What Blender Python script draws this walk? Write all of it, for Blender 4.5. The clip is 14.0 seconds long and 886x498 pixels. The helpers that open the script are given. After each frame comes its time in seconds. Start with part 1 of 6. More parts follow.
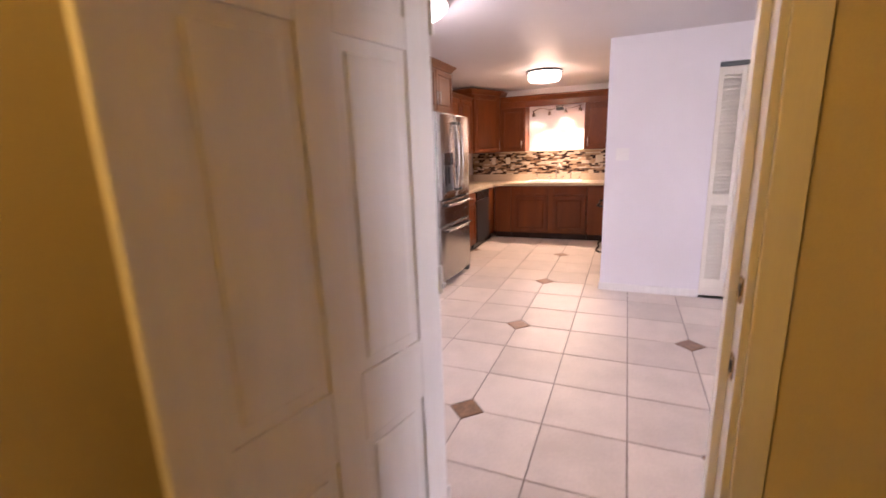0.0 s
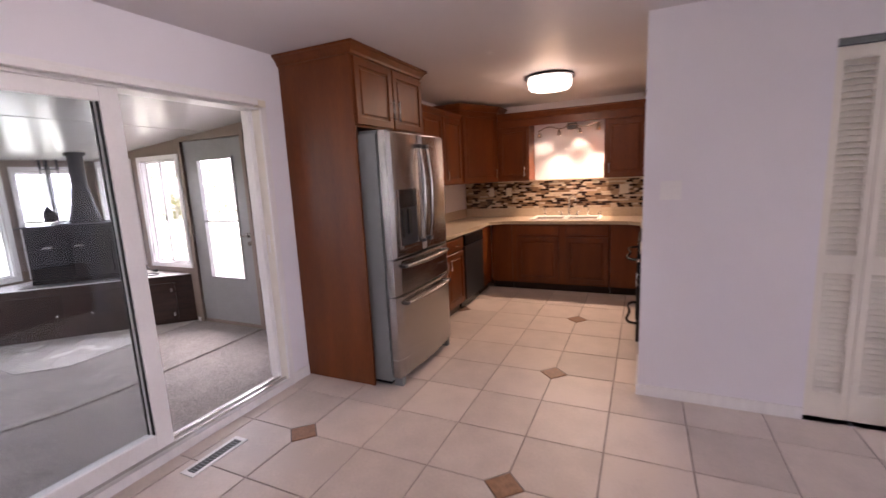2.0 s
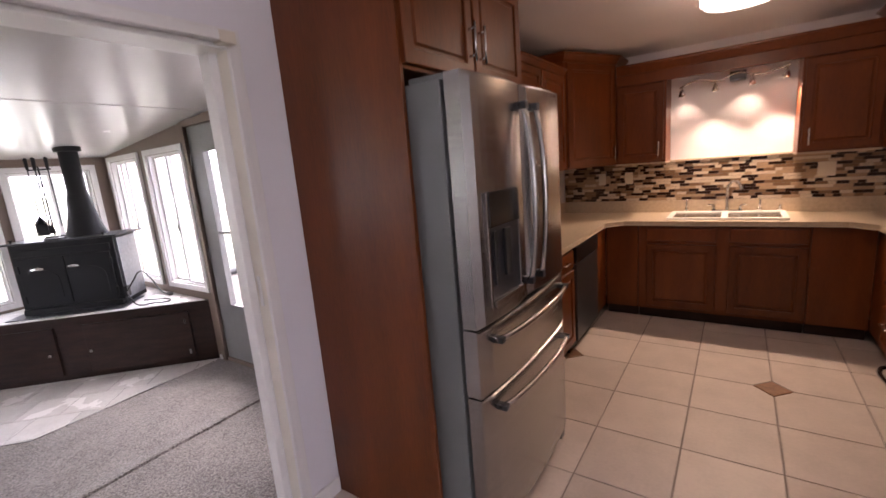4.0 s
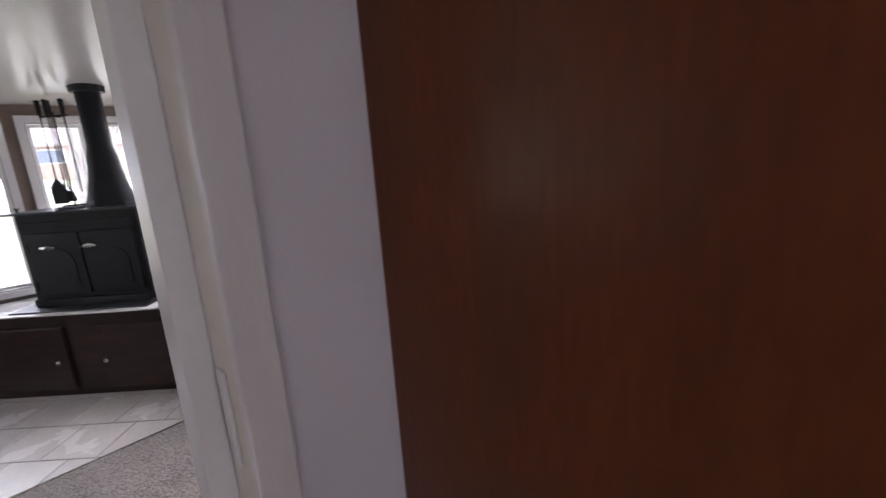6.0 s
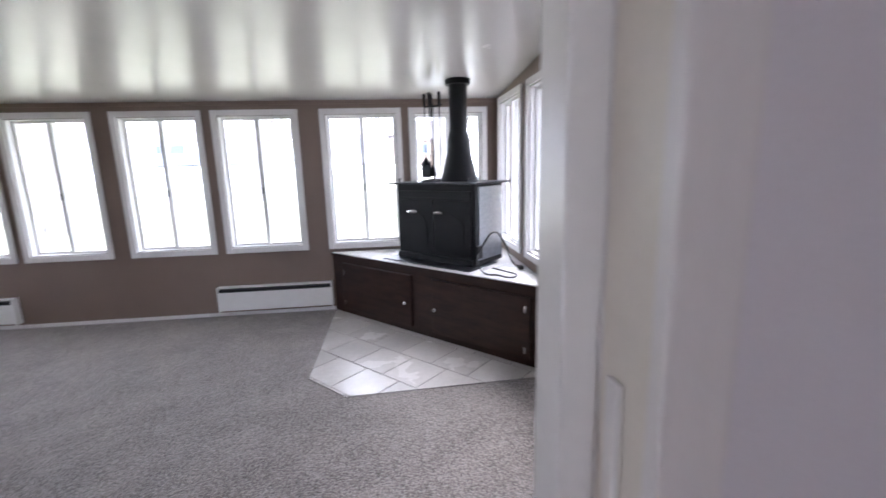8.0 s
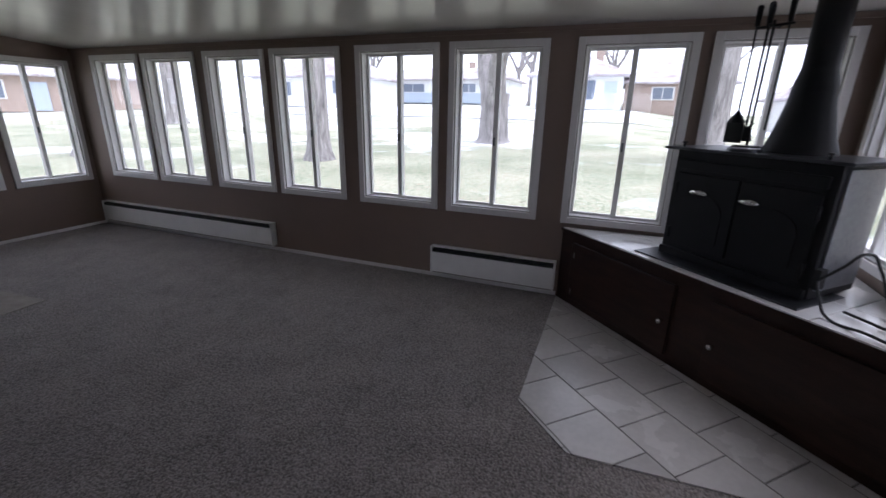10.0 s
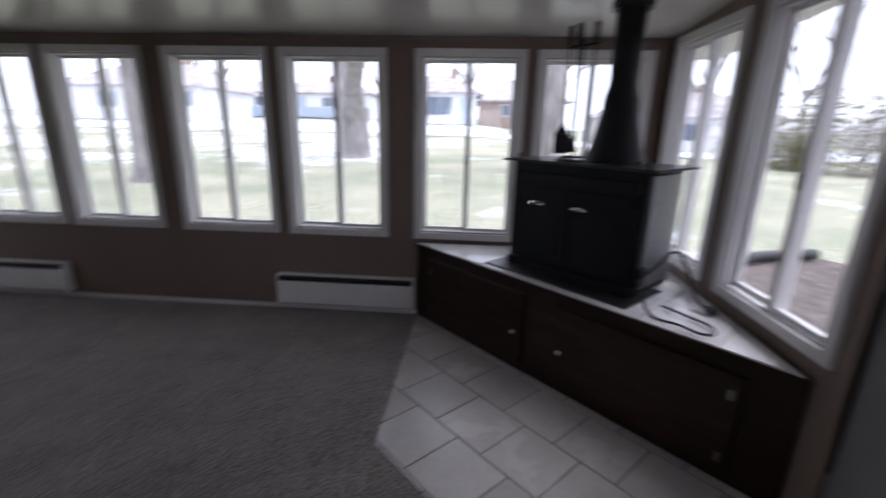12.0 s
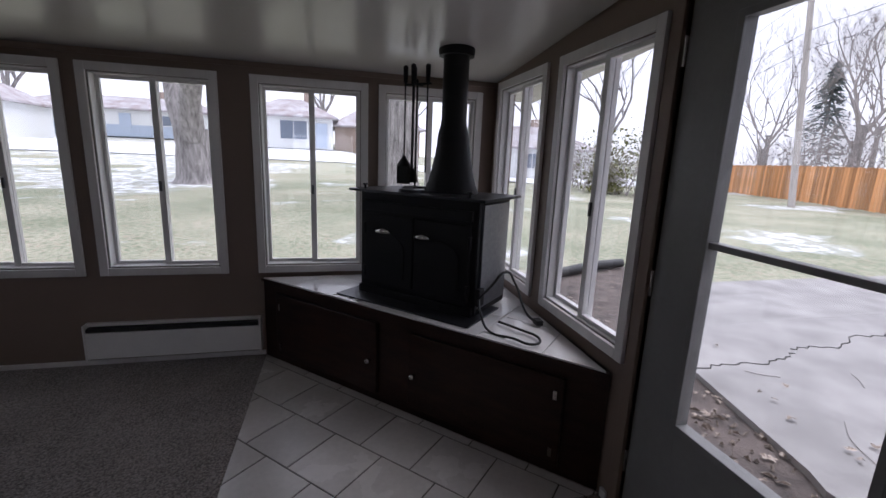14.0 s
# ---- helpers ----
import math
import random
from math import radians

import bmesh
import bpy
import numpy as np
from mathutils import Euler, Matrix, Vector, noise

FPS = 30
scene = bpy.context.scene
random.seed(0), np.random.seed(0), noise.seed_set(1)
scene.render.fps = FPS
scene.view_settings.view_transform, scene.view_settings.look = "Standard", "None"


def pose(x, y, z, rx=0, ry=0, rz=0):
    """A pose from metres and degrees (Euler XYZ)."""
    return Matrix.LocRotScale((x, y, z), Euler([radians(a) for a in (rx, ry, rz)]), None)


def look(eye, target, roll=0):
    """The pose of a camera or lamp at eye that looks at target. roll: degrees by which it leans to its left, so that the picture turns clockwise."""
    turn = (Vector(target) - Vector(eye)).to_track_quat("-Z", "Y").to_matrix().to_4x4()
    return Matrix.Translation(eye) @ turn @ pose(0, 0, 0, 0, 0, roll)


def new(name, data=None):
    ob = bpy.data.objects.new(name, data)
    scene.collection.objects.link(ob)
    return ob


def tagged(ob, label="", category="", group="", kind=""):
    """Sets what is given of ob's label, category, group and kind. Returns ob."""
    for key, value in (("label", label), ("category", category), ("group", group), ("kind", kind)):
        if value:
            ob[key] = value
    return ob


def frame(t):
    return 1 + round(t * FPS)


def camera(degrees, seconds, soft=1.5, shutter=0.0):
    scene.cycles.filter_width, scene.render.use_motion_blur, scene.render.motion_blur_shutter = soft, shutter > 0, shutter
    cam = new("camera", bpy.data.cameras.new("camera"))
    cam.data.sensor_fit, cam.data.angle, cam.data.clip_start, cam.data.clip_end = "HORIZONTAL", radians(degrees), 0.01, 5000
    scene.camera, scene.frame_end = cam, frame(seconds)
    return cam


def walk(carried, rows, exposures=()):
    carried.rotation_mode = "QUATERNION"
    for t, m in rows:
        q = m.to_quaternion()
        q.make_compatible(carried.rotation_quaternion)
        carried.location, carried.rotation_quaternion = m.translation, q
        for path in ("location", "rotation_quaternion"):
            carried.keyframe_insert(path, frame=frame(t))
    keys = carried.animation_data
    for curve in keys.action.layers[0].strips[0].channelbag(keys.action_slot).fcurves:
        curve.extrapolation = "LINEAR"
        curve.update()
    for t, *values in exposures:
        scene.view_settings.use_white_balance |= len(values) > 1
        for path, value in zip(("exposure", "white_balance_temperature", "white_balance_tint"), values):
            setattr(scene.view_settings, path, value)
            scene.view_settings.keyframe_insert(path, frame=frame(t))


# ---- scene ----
cam = camera(91.7, 14.0, shutter=0.5)
PATH = [
    (0, (2.604, -4.057, 1.451), (1.837, -2.263, 1.012), -2.1),
    (0.5, (2.69, -3.717, 1.494), (2.031, -1.872, 1.093), -0.8),
    (1, (2.602, -3.314, 1.499), (2.063, -1.425, 1.126), -0.8),
    (1.5, (2.517, -2.864, 1.522), (1.855, -0.991, 1.283), -3.8),
    (2, (2.41, -2.488, 1.513), (1.572, -0.702, 1.184), -2.7),
    (2.5, (2.247, -2.166, 1.538), (1.237, -0.464, 1.251), -4.0),
    (3, (2.048, -1.773, 1.539), (0.855, -0.186, 1.293), -2.0),
    (3.5, (1.821, -1.471, 1.579), (0.608, 0.108, 1.394), -0.1),
    (4, (1.585, -1.211, 1.546), (0.466, 0.403, 1.165), -4.8),
    (6.5, (0.362, -0.307, 1.382), (-1.209, 0.859, 0.969), -4.1),
    (7, (0.329, -0.355, 1.366), (-1.449, 0.484, 1.0), -4.2),
    (7.5, (0.295, -0.367, 1.324), (-1.617, 0.104, 0.978), -2.8),
    (8, (0.254, -0.387, 1.328), (-1.698, -0.175, 0.949), -1.6),
    (8.5, (0.07, -0.475, 1.373), (-1.874, -0.572, 0.916), -0.1),
    (11, (-0.707, -0.731, 1.368), (-2.433, -1.522, 0.738), 1.3),
    (11.5, (-0.715, -0.715, 1.327), (-2.46, -1.476, 0.712), 2.4),
    (12, (-0.767, -0.588, 1.36), (-2.688, -0.722, 0.819), 1.35),
    (12.5, (-0.76, -0.519, 1.374), (-2.687, -0.193, 0.948), 0.2),
    (13, (-0.754, -0.466, 1.395), (-2.668, -0.038, 1.007), 0.4),
    (13.5, (-0.754, -0.452, 1.398), (-2.657, 0.009, 0.988), 1.1),
    (14, (-0.749, -0.501, 1.394), (-2.646, -0.022, 0.981), 2.4),
]
EXPOSURES = [
    (0, 2.95, 6500, 29), (0.5, 2.72, 6500, 29), (1.5, 2.25, 6500, 29), (3, 1.7, 6450, 27), (4, 1.7, 6450, 26), (6.5, 0.75, 6100, 21), (7, 1.1, 6000, 20), (7.5, 1.5, 5900, 18), (8, 1.5, 5850, 18),
    (8.5, 0.82, 5850, 18), (11, -0.5, 5850, 20), (12, -0.5, 5900, 20), (12.5, -0.6, 6000, 21), (13, -0.85, 6000, 21), (14, -1.05, 6050, 21),
]
walk(cam, [(t, look(e, g, r)) for t, e, g, r in PATH], EXPOSURES)

# ---- world and light ----
world = bpy.data.worlds.new("overcast_sky")
scene.world = world
world.use_nodes = True
wn = world.node_tree
wn.nodes.clear()
w_out = wn.nodes.new("ShaderNodeOutputWorld")
w_bg = wn.nodes.new("ShaderNodeBackground")
w_sky = wn.nodes.new("ShaderNodeTexSky")
w_sky.sky_type = "NISHITA"
w_sky.sun_disc = False
w_sky.sun_elevation, w_sky.sun_rotation = radians(60), radians(8)
w_sky.dust_density, w_sky.air_density = 4.0, 1.0
w_mix = wn.nodes.new("ShaderNodeMixRGB")
w_cloud = wn.nodes.new("ShaderNodeTexNoise")
w_cloud.inputs["Scale"].default_value = 2.5
w_cloud.inputs["Detail"].default_value = 6
w_ramp = wn.nodes.new("ShaderNodeValToRGB")
w_ramp.color_ramp.elements[0].color = (27.0, 28.0, 30.0, 1)
w_ramp.color_ramp.elements[1].color = (34.0, 34.6, 36.0, 1)
wn.links.new(w_cloud.outputs["Fac"], w_ramp.inputs["Fac"])
w_mix.inputs["Fac"].default_value = 0.85
wn.links.new(w_sky.outputs["Color"], w_mix.inputs["Color1"])
wn.links.new(w_ramp.outputs["Color"], w_mix.inputs["Color2"])
wn.links.new(w_mix.outputs["Color"], w_bg.inputs["Color"])
w_bg.inputs["Strength"].default_value = 0.12
wn.links.new(w_bg.outputs["Background"], w_out.inputs["Surface"])

sun = new("sun", bpy.data.lights.new("sun", "SUN"))
sun.data.energy, sun.data.angle, sun.data.color = 3.6, radians(45), (1.0, 0.97, 0.93)
sun.matrix_world = look((0, 0, 20), (1.5, -11.4, 0))


def lamp(name, kind, place, watts, colour, size=0.1, target=None, spot=None):
    ob = new(name, bpy.data.lights.new(name, kind))
    ob.data.energy, ob.data.color = watts, colour
    if kind == "AREA":
        ob.data.size = size
    else:
        ob.data.shadow_soft_size = size
    ob.matrix_world = look(place, target) if target else pose(*place)
    if spot:
        ob.data.spot_size, ob.data.spot_blend = radians(spot), 0.6
    return ob


WARM, COOL = (1.0, 0.74, 0.49), (1.0, 0.93, 0.9)
lamp("dining_bulb", "POINT", (1.27, -1.26, 2.25), 3.25, COOL, 0.12)
lamp("kitchen_bulb", "POINT", (1.58, 1.86, 2.25), 2.0, (1.0, 0.66, 0.38), 0.12)
for bx, aim, watts, cone in ((1.15, (1.17, 3.52, 1.7), 1.0, 95), (1.4, (1.35, 2.45, 0.0), 17.0, 125), (1.66, (1.62, 3.52, 1.72), 1.0, 95), (1.88, (1.75, 2.45, 0.0), 17.0, 125)):
    lamp("track_bulb", "SPOT", (bx, 3.365, 1.965), watts, WARM, 0.02, aim, cone)
lamp("hall_bulb", "POINT", (1.62, -4.5, 2.2), 3.1, (1.0, 0.62, 0.14), 0.1)
lamp("living_window", "AREA", (8.4, -1.0, 1.5), 9.5, (0.85, 0.9, 1.0), 1.6, (4, -1.0, 1.2))


# ---- materials ----
def material(name, base, rough=0.5, metal=0.0, vary=0.06, scale=8.0, fine=90.0, bump=0.05, tint=None, spec=0.5, stretch=(1, 1, 1), rnd=0.0, coat=0.0, finew=0.35, sheen=0.0, band=0.2):
    """A surface with a base colour that drifts at two scales, fine relief and uneven gloss."""
    m = bpy.data.materials.new(name)
    m.use_nodes = True
    nt = m.node_tree
    b = nt.nodes["Principled BSDF"]
    tc = nt.nodes.new("ShaderNodeTexCoord")
    mp = nt.nodes.new("ShaderNodeMapping")
    mp.inputs["Scale"].default_value = stretch
    nt.links.new(tc.outputs["Object"], mp.inputs["Vector"])
    big = nt.nodes.new("ShaderNodeTexNoise")
    big.inputs["Scale"].default_value, big.inputs["Detail"].default_value = scale, 5
    small = nt.nodes.new("ShaderNodeTexNoise")
    small.inputs["Scale"].default_value, small.inputs["Detail"].default_value = fine, 3
    for n in (big, small):
        nt.links.new(mp.outputs["Vector"], n.inputs["Vector"])
    ramp = nt.nodes.new("ShaderNodeValToRGB")
    t = tint or tuple(c * (1 - 2.2 * vary) for c in base)
    ramp.color_ramp.elements[0].color = (*t, 1)
    ramp.color_ramp.elements[1].color = (*(min(1, c * (1 + vary)) for c in base), 1)
    ramp.color_ramp.elements[0].position, ramp.color_ramp.elements[1].position = 0.5 - band, 0.5 + band
    blend = nt.nodes.new("ShaderNodeMath")
    blend.operation = "MULTIPLY_ADD"
    blend.inputs[1].default_value = finew
    nt.links.new(small.outputs["Fac"], blend.inputs[0])
    half = nt.nodes.new("ShaderNodeMath")
    half.operation = "MULTIPLY"
    half.inputs[1].default_value = 1 - finew
    nt.links.new(big.outputs["Fac"], half.inputs[0])
    nt.links.new(half.outputs[0], blend.inputs[2])
    last = blend.outputs[0]
    if rnd:
        info = nt.nodes.new("ShaderNodeObjectInfo")
        add = nt.nodes.new("ShaderNodeMath")
        add.operation = "MULTIPLY_ADD"
        add.inputs[1].default_value = rnd
        nt.links.new(info.outputs["Random"], add.inputs[0])
        nt.links.new(last, add.inputs[2])
        sub = nt.nodes.new("ShaderNodeMath")
        sub.operation = "SUBTRACT"
        sub.inputs[1].default_value = rnd / 2
        nt.links.new(add.outputs[0], sub.inputs[0])
        last = sub.outputs[0]
    nt.links.new(last, ramp.inputs["Fac"])
    nt.links.new(ramp.outputs["Color"], b.inputs["Base Color"])
    rr = nt.nodes.new("ShaderNodeMapRange")
    rr.inputs["To Min"].default_value, rr.inputs["To Max"].default_value = max(0.02, rough * 0.8), min(1, rough * 1.2)
    nt.links.new(big.outputs["Fac"], rr.inputs["Value"])
    nt.links.new(rr.outputs["Result"], b.inputs["Roughness"])
    b.inputs["Metallic"].default_value = metal
    b.inputs["Specular IOR Level"].default_value = spec
    b.inputs["Coat Weight"].default_value = coat
    b.inputs["Coat Roughness"].default_value = 0.2
    b.inputs["Sheen Weight"].default_value = sheen
    b.inputs["Sheen Roughness"].default_value = 0.45
    if bump:
        bp = nt.nodes.new("ShaderNodeBump")
        bp.inputs["Strength"].default_value, bp.inputs["Distance"].default_value = bump, 0.01
        nt.links.new(small.outputs["Fac"], bp.inputs["Height"])
        nt.links.new(bp.outputs["Normal"], b.inputs["Normal"])
    return m


def glow(name, colour, strength):
    m = bpy.data.materials.new(name)
    m.use_nodes = True
    b = m.node_tree.nodes["Principled BSDF"]
    b.inputs["Base Color"].default_value = (0.9, 0.9, 0.88, 1)
    b.inputs["Emission Color"].default_value = (*colour, 1)
    b.inputs["Emission Strength"].default_value = strength
    b.inputs["Roughness"].default_value = 0.3
    return m


def glass(name, tint=(1, 1, 1), rough=0.0):
    m = bpy.data.materials.new(name)
    m.use_nodes = True
    nt = m.node_tree
    nt.nodes.clear()
    o = nt.nodes.new("ShaderNodeOutputMaterial")
    mix = nt.nodes.new("ShaderNodeMixShader")
    tr = nt.nodes.new("ShaderNodeBsdfTransparent")
    tr.inputs["Color"].default_value = (*tint, 1)
    gl = nt.nodes.new("ShaderNodeBsdfGlossy")
    gl.inputs["Roughness"].default_value = rough
    lw = nt.nodes.new("ShaderNodeLayerWeight")
    lw.inputs["Blend"].default_value = 0.5
    pw = nt.nodes.new("ShaderNodeMath")
    pw.operation = "POWER"
    pw.inputs[1].default_value = 5
    nt.links.new(lw.outputs["Facing"], pw.inputs[0])
    ma = nt.nodes.new("ShaderNodeMath")
    ma.operation = "MULTIPLY_ADD"
    ma.inputs[1].default_value, ma.inputs[2].default_value = 0.9, 0.04
    nt.links.new(pw.outputs[0], ma.inputs[0])
    nt.links.new(ma.outputs[0], mix.inputs[0])
    nt.links.new(tr.outputs[0], mix.inputs[1])
    nt.links.new(gl.outputs[0], mix.inputs[2])
    nt.links.new(mix.outputs[0], o.inputs[0])
    return m


M = {
    "wall": material("white_wall_paint", (0.76, 0.74, 0.78), 0.6, vary=0.03, scale=1.5, fine=220, bump=0.06),
    "ceiling": material("ceiling_paint", (0.68, 0.65, 0.66), 0.55, vary=0.03, scale=2, fine=160, bump=0.12),
    "tile": material("cream_ceramic_tile", (0.64, 0.555, 0.495), 0.46, vary=0.07, scale=5, fine=60, bump=0.03, rnd=0.35),
    "accent": material("brown_slate_tile", (0.3, 0.16, 0.09), 0.35, vary=0.22, scale=25, fine=120, bump=0.15, rnd=0.3),
    "grout": material("tan_grout", (0.27, 0.22, 0.19), 0.9, vary=0.15, scale=6, fine=300, bump=0.2),
    "wood": material("cherry_cabinet_wood", (0.155, 0.039, 0.007), 0.38, vary=0.2, scale=1.3, fine=22, bump=0.03, stretch=(5, 5, 0.7), rnd=0.12, coat=0.06, spec=0.32),
    "steel": material("brushed_stainless_steel", (0.4, 0.385, 0.375), 0.25, 1.0, vary=0.05, scale=2, fine=60, bump=0.02, stretch=(1, 1, 30)),
    "fridge_side": material("grey_painted_steel", (0.16, 0.175, 0.178), 0.4, 0.0, vary=0.04, fine=300, bump=0.08),
    "chrome": material("nickel", (0.68, 0.67, 0.65), 0.18, 1.0, vary=0.04, bump=0),
    "black": material("black_enamel", (0.012, 0.012, 0.013), 0.2, vary=0.1, bump=0.02),
    "counter": material("beige_laminate", (0.56, 0.46, 0.34), 0.3, vary=0.1, scale=40, fine=260, bump=0.02),
    "vinyl": material("white_vinyl", (0.8, 0.79, 0.78), 0.35, vary=0.03, scale=3, fine=60, bump=0.02),
    "trim": material("white_trim_paint", (0.78, 0.76, 0.75), 0.4, vary=0.04, scale=3, fine=80, bump=0.05, stretch=(8, 8, 1)),
    "cream": material("cream_door_paint", (0.78, 0.74, 0.66), 0.4, vary=0.03, fine=80, bump=0.03),
    "door": material("white_door_paint", (0.76, 0.74, 0.72), 0.4, vary=0.03, scale=2, fine=40, bump=0.05, stretch=(12, 12, 1)),
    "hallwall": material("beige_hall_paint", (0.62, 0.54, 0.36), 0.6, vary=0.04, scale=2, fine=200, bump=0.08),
    "carpet": material("taupe_carpet", (0.245, 0.213, 0.197), 0.95, vary=0.55, scale=5, fine=105, bump=1.0, tint=(0.1, 0.086, 0.08), spec=0.1, finew=0.8, sheen=0.35, band=0.14),
    "lrfloor": material("brown_mottled_carpet", (0.3, 0.22, 0.175), 0.95, vary=0.26, scale=3.5, fine=120, bump=0.7, spec=0.1, stretch=(1, 2, 1)),
    "sunwall": material("taupe_wall_paint", (0.23, 0.17, 0.135), 0.55, vary=0.06, scale=2, fine=140, bump=0.08),
    "sunceil": material("glossy_ceiling_panel", (0.62, 0.6, 0.575), 0.25, vary=0.03, scale=1.5, fine=4, bump=0.03),
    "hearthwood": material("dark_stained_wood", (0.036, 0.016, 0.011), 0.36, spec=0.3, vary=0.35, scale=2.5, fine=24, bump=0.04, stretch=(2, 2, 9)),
    "whitetile": material("white_glazed_tile", (0.62, 0.585, 0.56), 0.26, vary=0.07, scale=4, fine=40, bump=0.02, rnd=0.3),
    # lighter, glossier copy of the white tile; base raised for window light on the bench
    "benchtile": material("window_glare_white_tile", (0.8, 0.785, 0.775), 0.16, vary=0.04, scale=4, fine=40, bump=0.02, rnd=0.2),
    "darkgrout": material("dark_grey_grout", (0.1, 0.088, 0.08), 0.9, vary=0.2, scale=6, fine=300, bump=0.2),
    "iron": material("black_cast_iron", (0.009, 0.009, 0.011), 0.5, 0.0, vary=0.2, scale=6, fine=150, bump=0.1, spec=0.3),
    "ironplate": material("grey_steel_plate", (0.06, 0.062, 0.07), 0.35, 0.6, vary=0.2, scale=7, fine=120, bump=0.06),
    "shield": material("bare_steel_mesh", (0.3, 0.31, 0.34), 0.4, 0.8, vary=0.15, scale=40, fine=200, bump=0.3),
    "brass": material("worn_brass", (0.6, 0.48, 0.3), 0.25, 1.0, vary=0.1, bump=0),
    "heater": material("white_heater_enamel", (0.85, 0.84, 0.82), 0.4, vary=0.03, bump=0.02),
    "rubber": material("black_rubber", (0.01, 0.01, 0.01), 0.5, vary=0.1, bump=0.05),
    # grey-white paint with a darkened base that holds the shade of its backlit side
    "storm": material("backlit_shade_grey_paint", (0.24, 0.24, 0.236), 0.36, vary=0.05, fine=60, bump=0.03),
    "outlet": material("ivory_plastic", (0.74, 0.68, 0.58), 0.35, vary=0.02, bump=0),
    "frosted": glow("lit_frosted_glass", (1.0, 0.95, 0.92), 0.9),
    "drum": glow("lit_drum_shade", (1.0, 0.86, 0.7), 1.5),
    "bulb": glow("lit_spot_bulb", (1.0, 0.8, 0.55), 4.5),
    "pane": glass("window_glass", (0.97, 0.98, 0.98)),
    "slide_pane": glass("patio_door_glass", (0.94, 0.96, 0.97)),
}


# ---- builders ----
def box(bm, x0, y0, z0, x1, y1, z1, bev=0.0):
    got = bmesh.ops.create_cube(bm, size=1)["verts"]
    for v in got:
        v.co = Vector((x0 + (v.co.x + 0.5) * (x1 - x0), y0 + (v.co.y + 0.5) * (y1 - y0), z0 + (v.co.z + 0.5) * (z1 - z0)))
    if bev:
        edges = list({e for v in got for e in v.link_edges})
        bmesh.ops.bevel(bm, geom=edges, offset=bev, segments=2, affect="EDGES", profile=0.6)


def boxes(*specs, bev=0.0):
    bm = bmesh.new()
    for spec in specs:
        box(bm, *spec, bev=bev)
    return bm


def part(name, bm, mat, parent=None, label="", smooth=False):
    me = bpy.data.meshes.new(name)
    bmesh.ops.recalc_face_normals(bm, faces=bm.faces)
    bm.to_mesh(me)
    bm.free()
    me.materials.append(mat)
    if smooth:
        for f in me.polygons:
            f.use_smooth = True
    ob = new(name, me)
    ob.parent = parent
    if label:
        ob["label"] = label
    return ob


def bpart(name, spec, mat, parent=None, label="", bev=0.003):
    return part(name, boxes(spec, bev=bev), mat, parent, label)


def thing(name, place=(0, 0, 0), turn=0, label="", category="", group="", kind=""):
    ob = new(name)
    ob.matrix_basis = pose(*place, 0, 0, turn)
    ob.empty_display_size = 0.1
    return tagged(ob, label, category, group, kind)


def cylinder(bm, a, b, r0, r1=None, seg=16, caps=True):
    a, b = Vector(a), Vector(b)
    m = Matrix.Translation((a + b) / 2) @ (b - a).to_track_quat("Z", "Y").to_matrix().to_4x4()
    bmesh.ops.create_cone(bm, cap_ends=caps, segments=seg, radius1=r0, radius2=r0 if r1 is None else r1, depth=(b - a).length, matrix=m)


def tube(name, points, r, mat, parent=None, label="", res=3):
    cu = bpy.data.curves.new(name, "CURVE")
    cu.dimensions, cu.bevel_depth, cu.bevel_resolution, cu.resolution_u = "3D", r, res, 8
    sp = cu.splines.new("BEZIER")
    sp.bezier_points.add(len(points) - 1)
    for p, c in zip(sp.bezier_points, points):
        p.co = c
        p.handle_left_type = p.handle_right_type = "AUTO"
    ob = new(name, cu)
    dg = bpy.context.evaluated_depsgraph_get()
    me = bpy.data.meshes.new_from_object(ob.evaluated_get(dg))
    bpy.data.objects.remove(ob)
    me.materials.clear()
    me.materials.append(mat)
    ob = new(name, me)
    ob.parent = parent
    if label:
        ob["label"] = label
    return ob


def prism(bm, outline, z0, z1):
    """An upright block over a plan outline; z1 may be a function of x and y."""
    up = z1 if callable(z1) else (lambda x, y: z1)
    low = [bm.verts.new((x, y, z0)) for x, y in outline]
    high = [bm.verts.new((x, y, up(x, y))) for x, y in outline]
    bm.faces.new(low[::-1])
    bm.faces.new(high)
    n = len(outline)
    for i in range(n):
        bm.faces.new((low[i], low[(i + 1) % n], high[(i + 1) % n], high[i]))


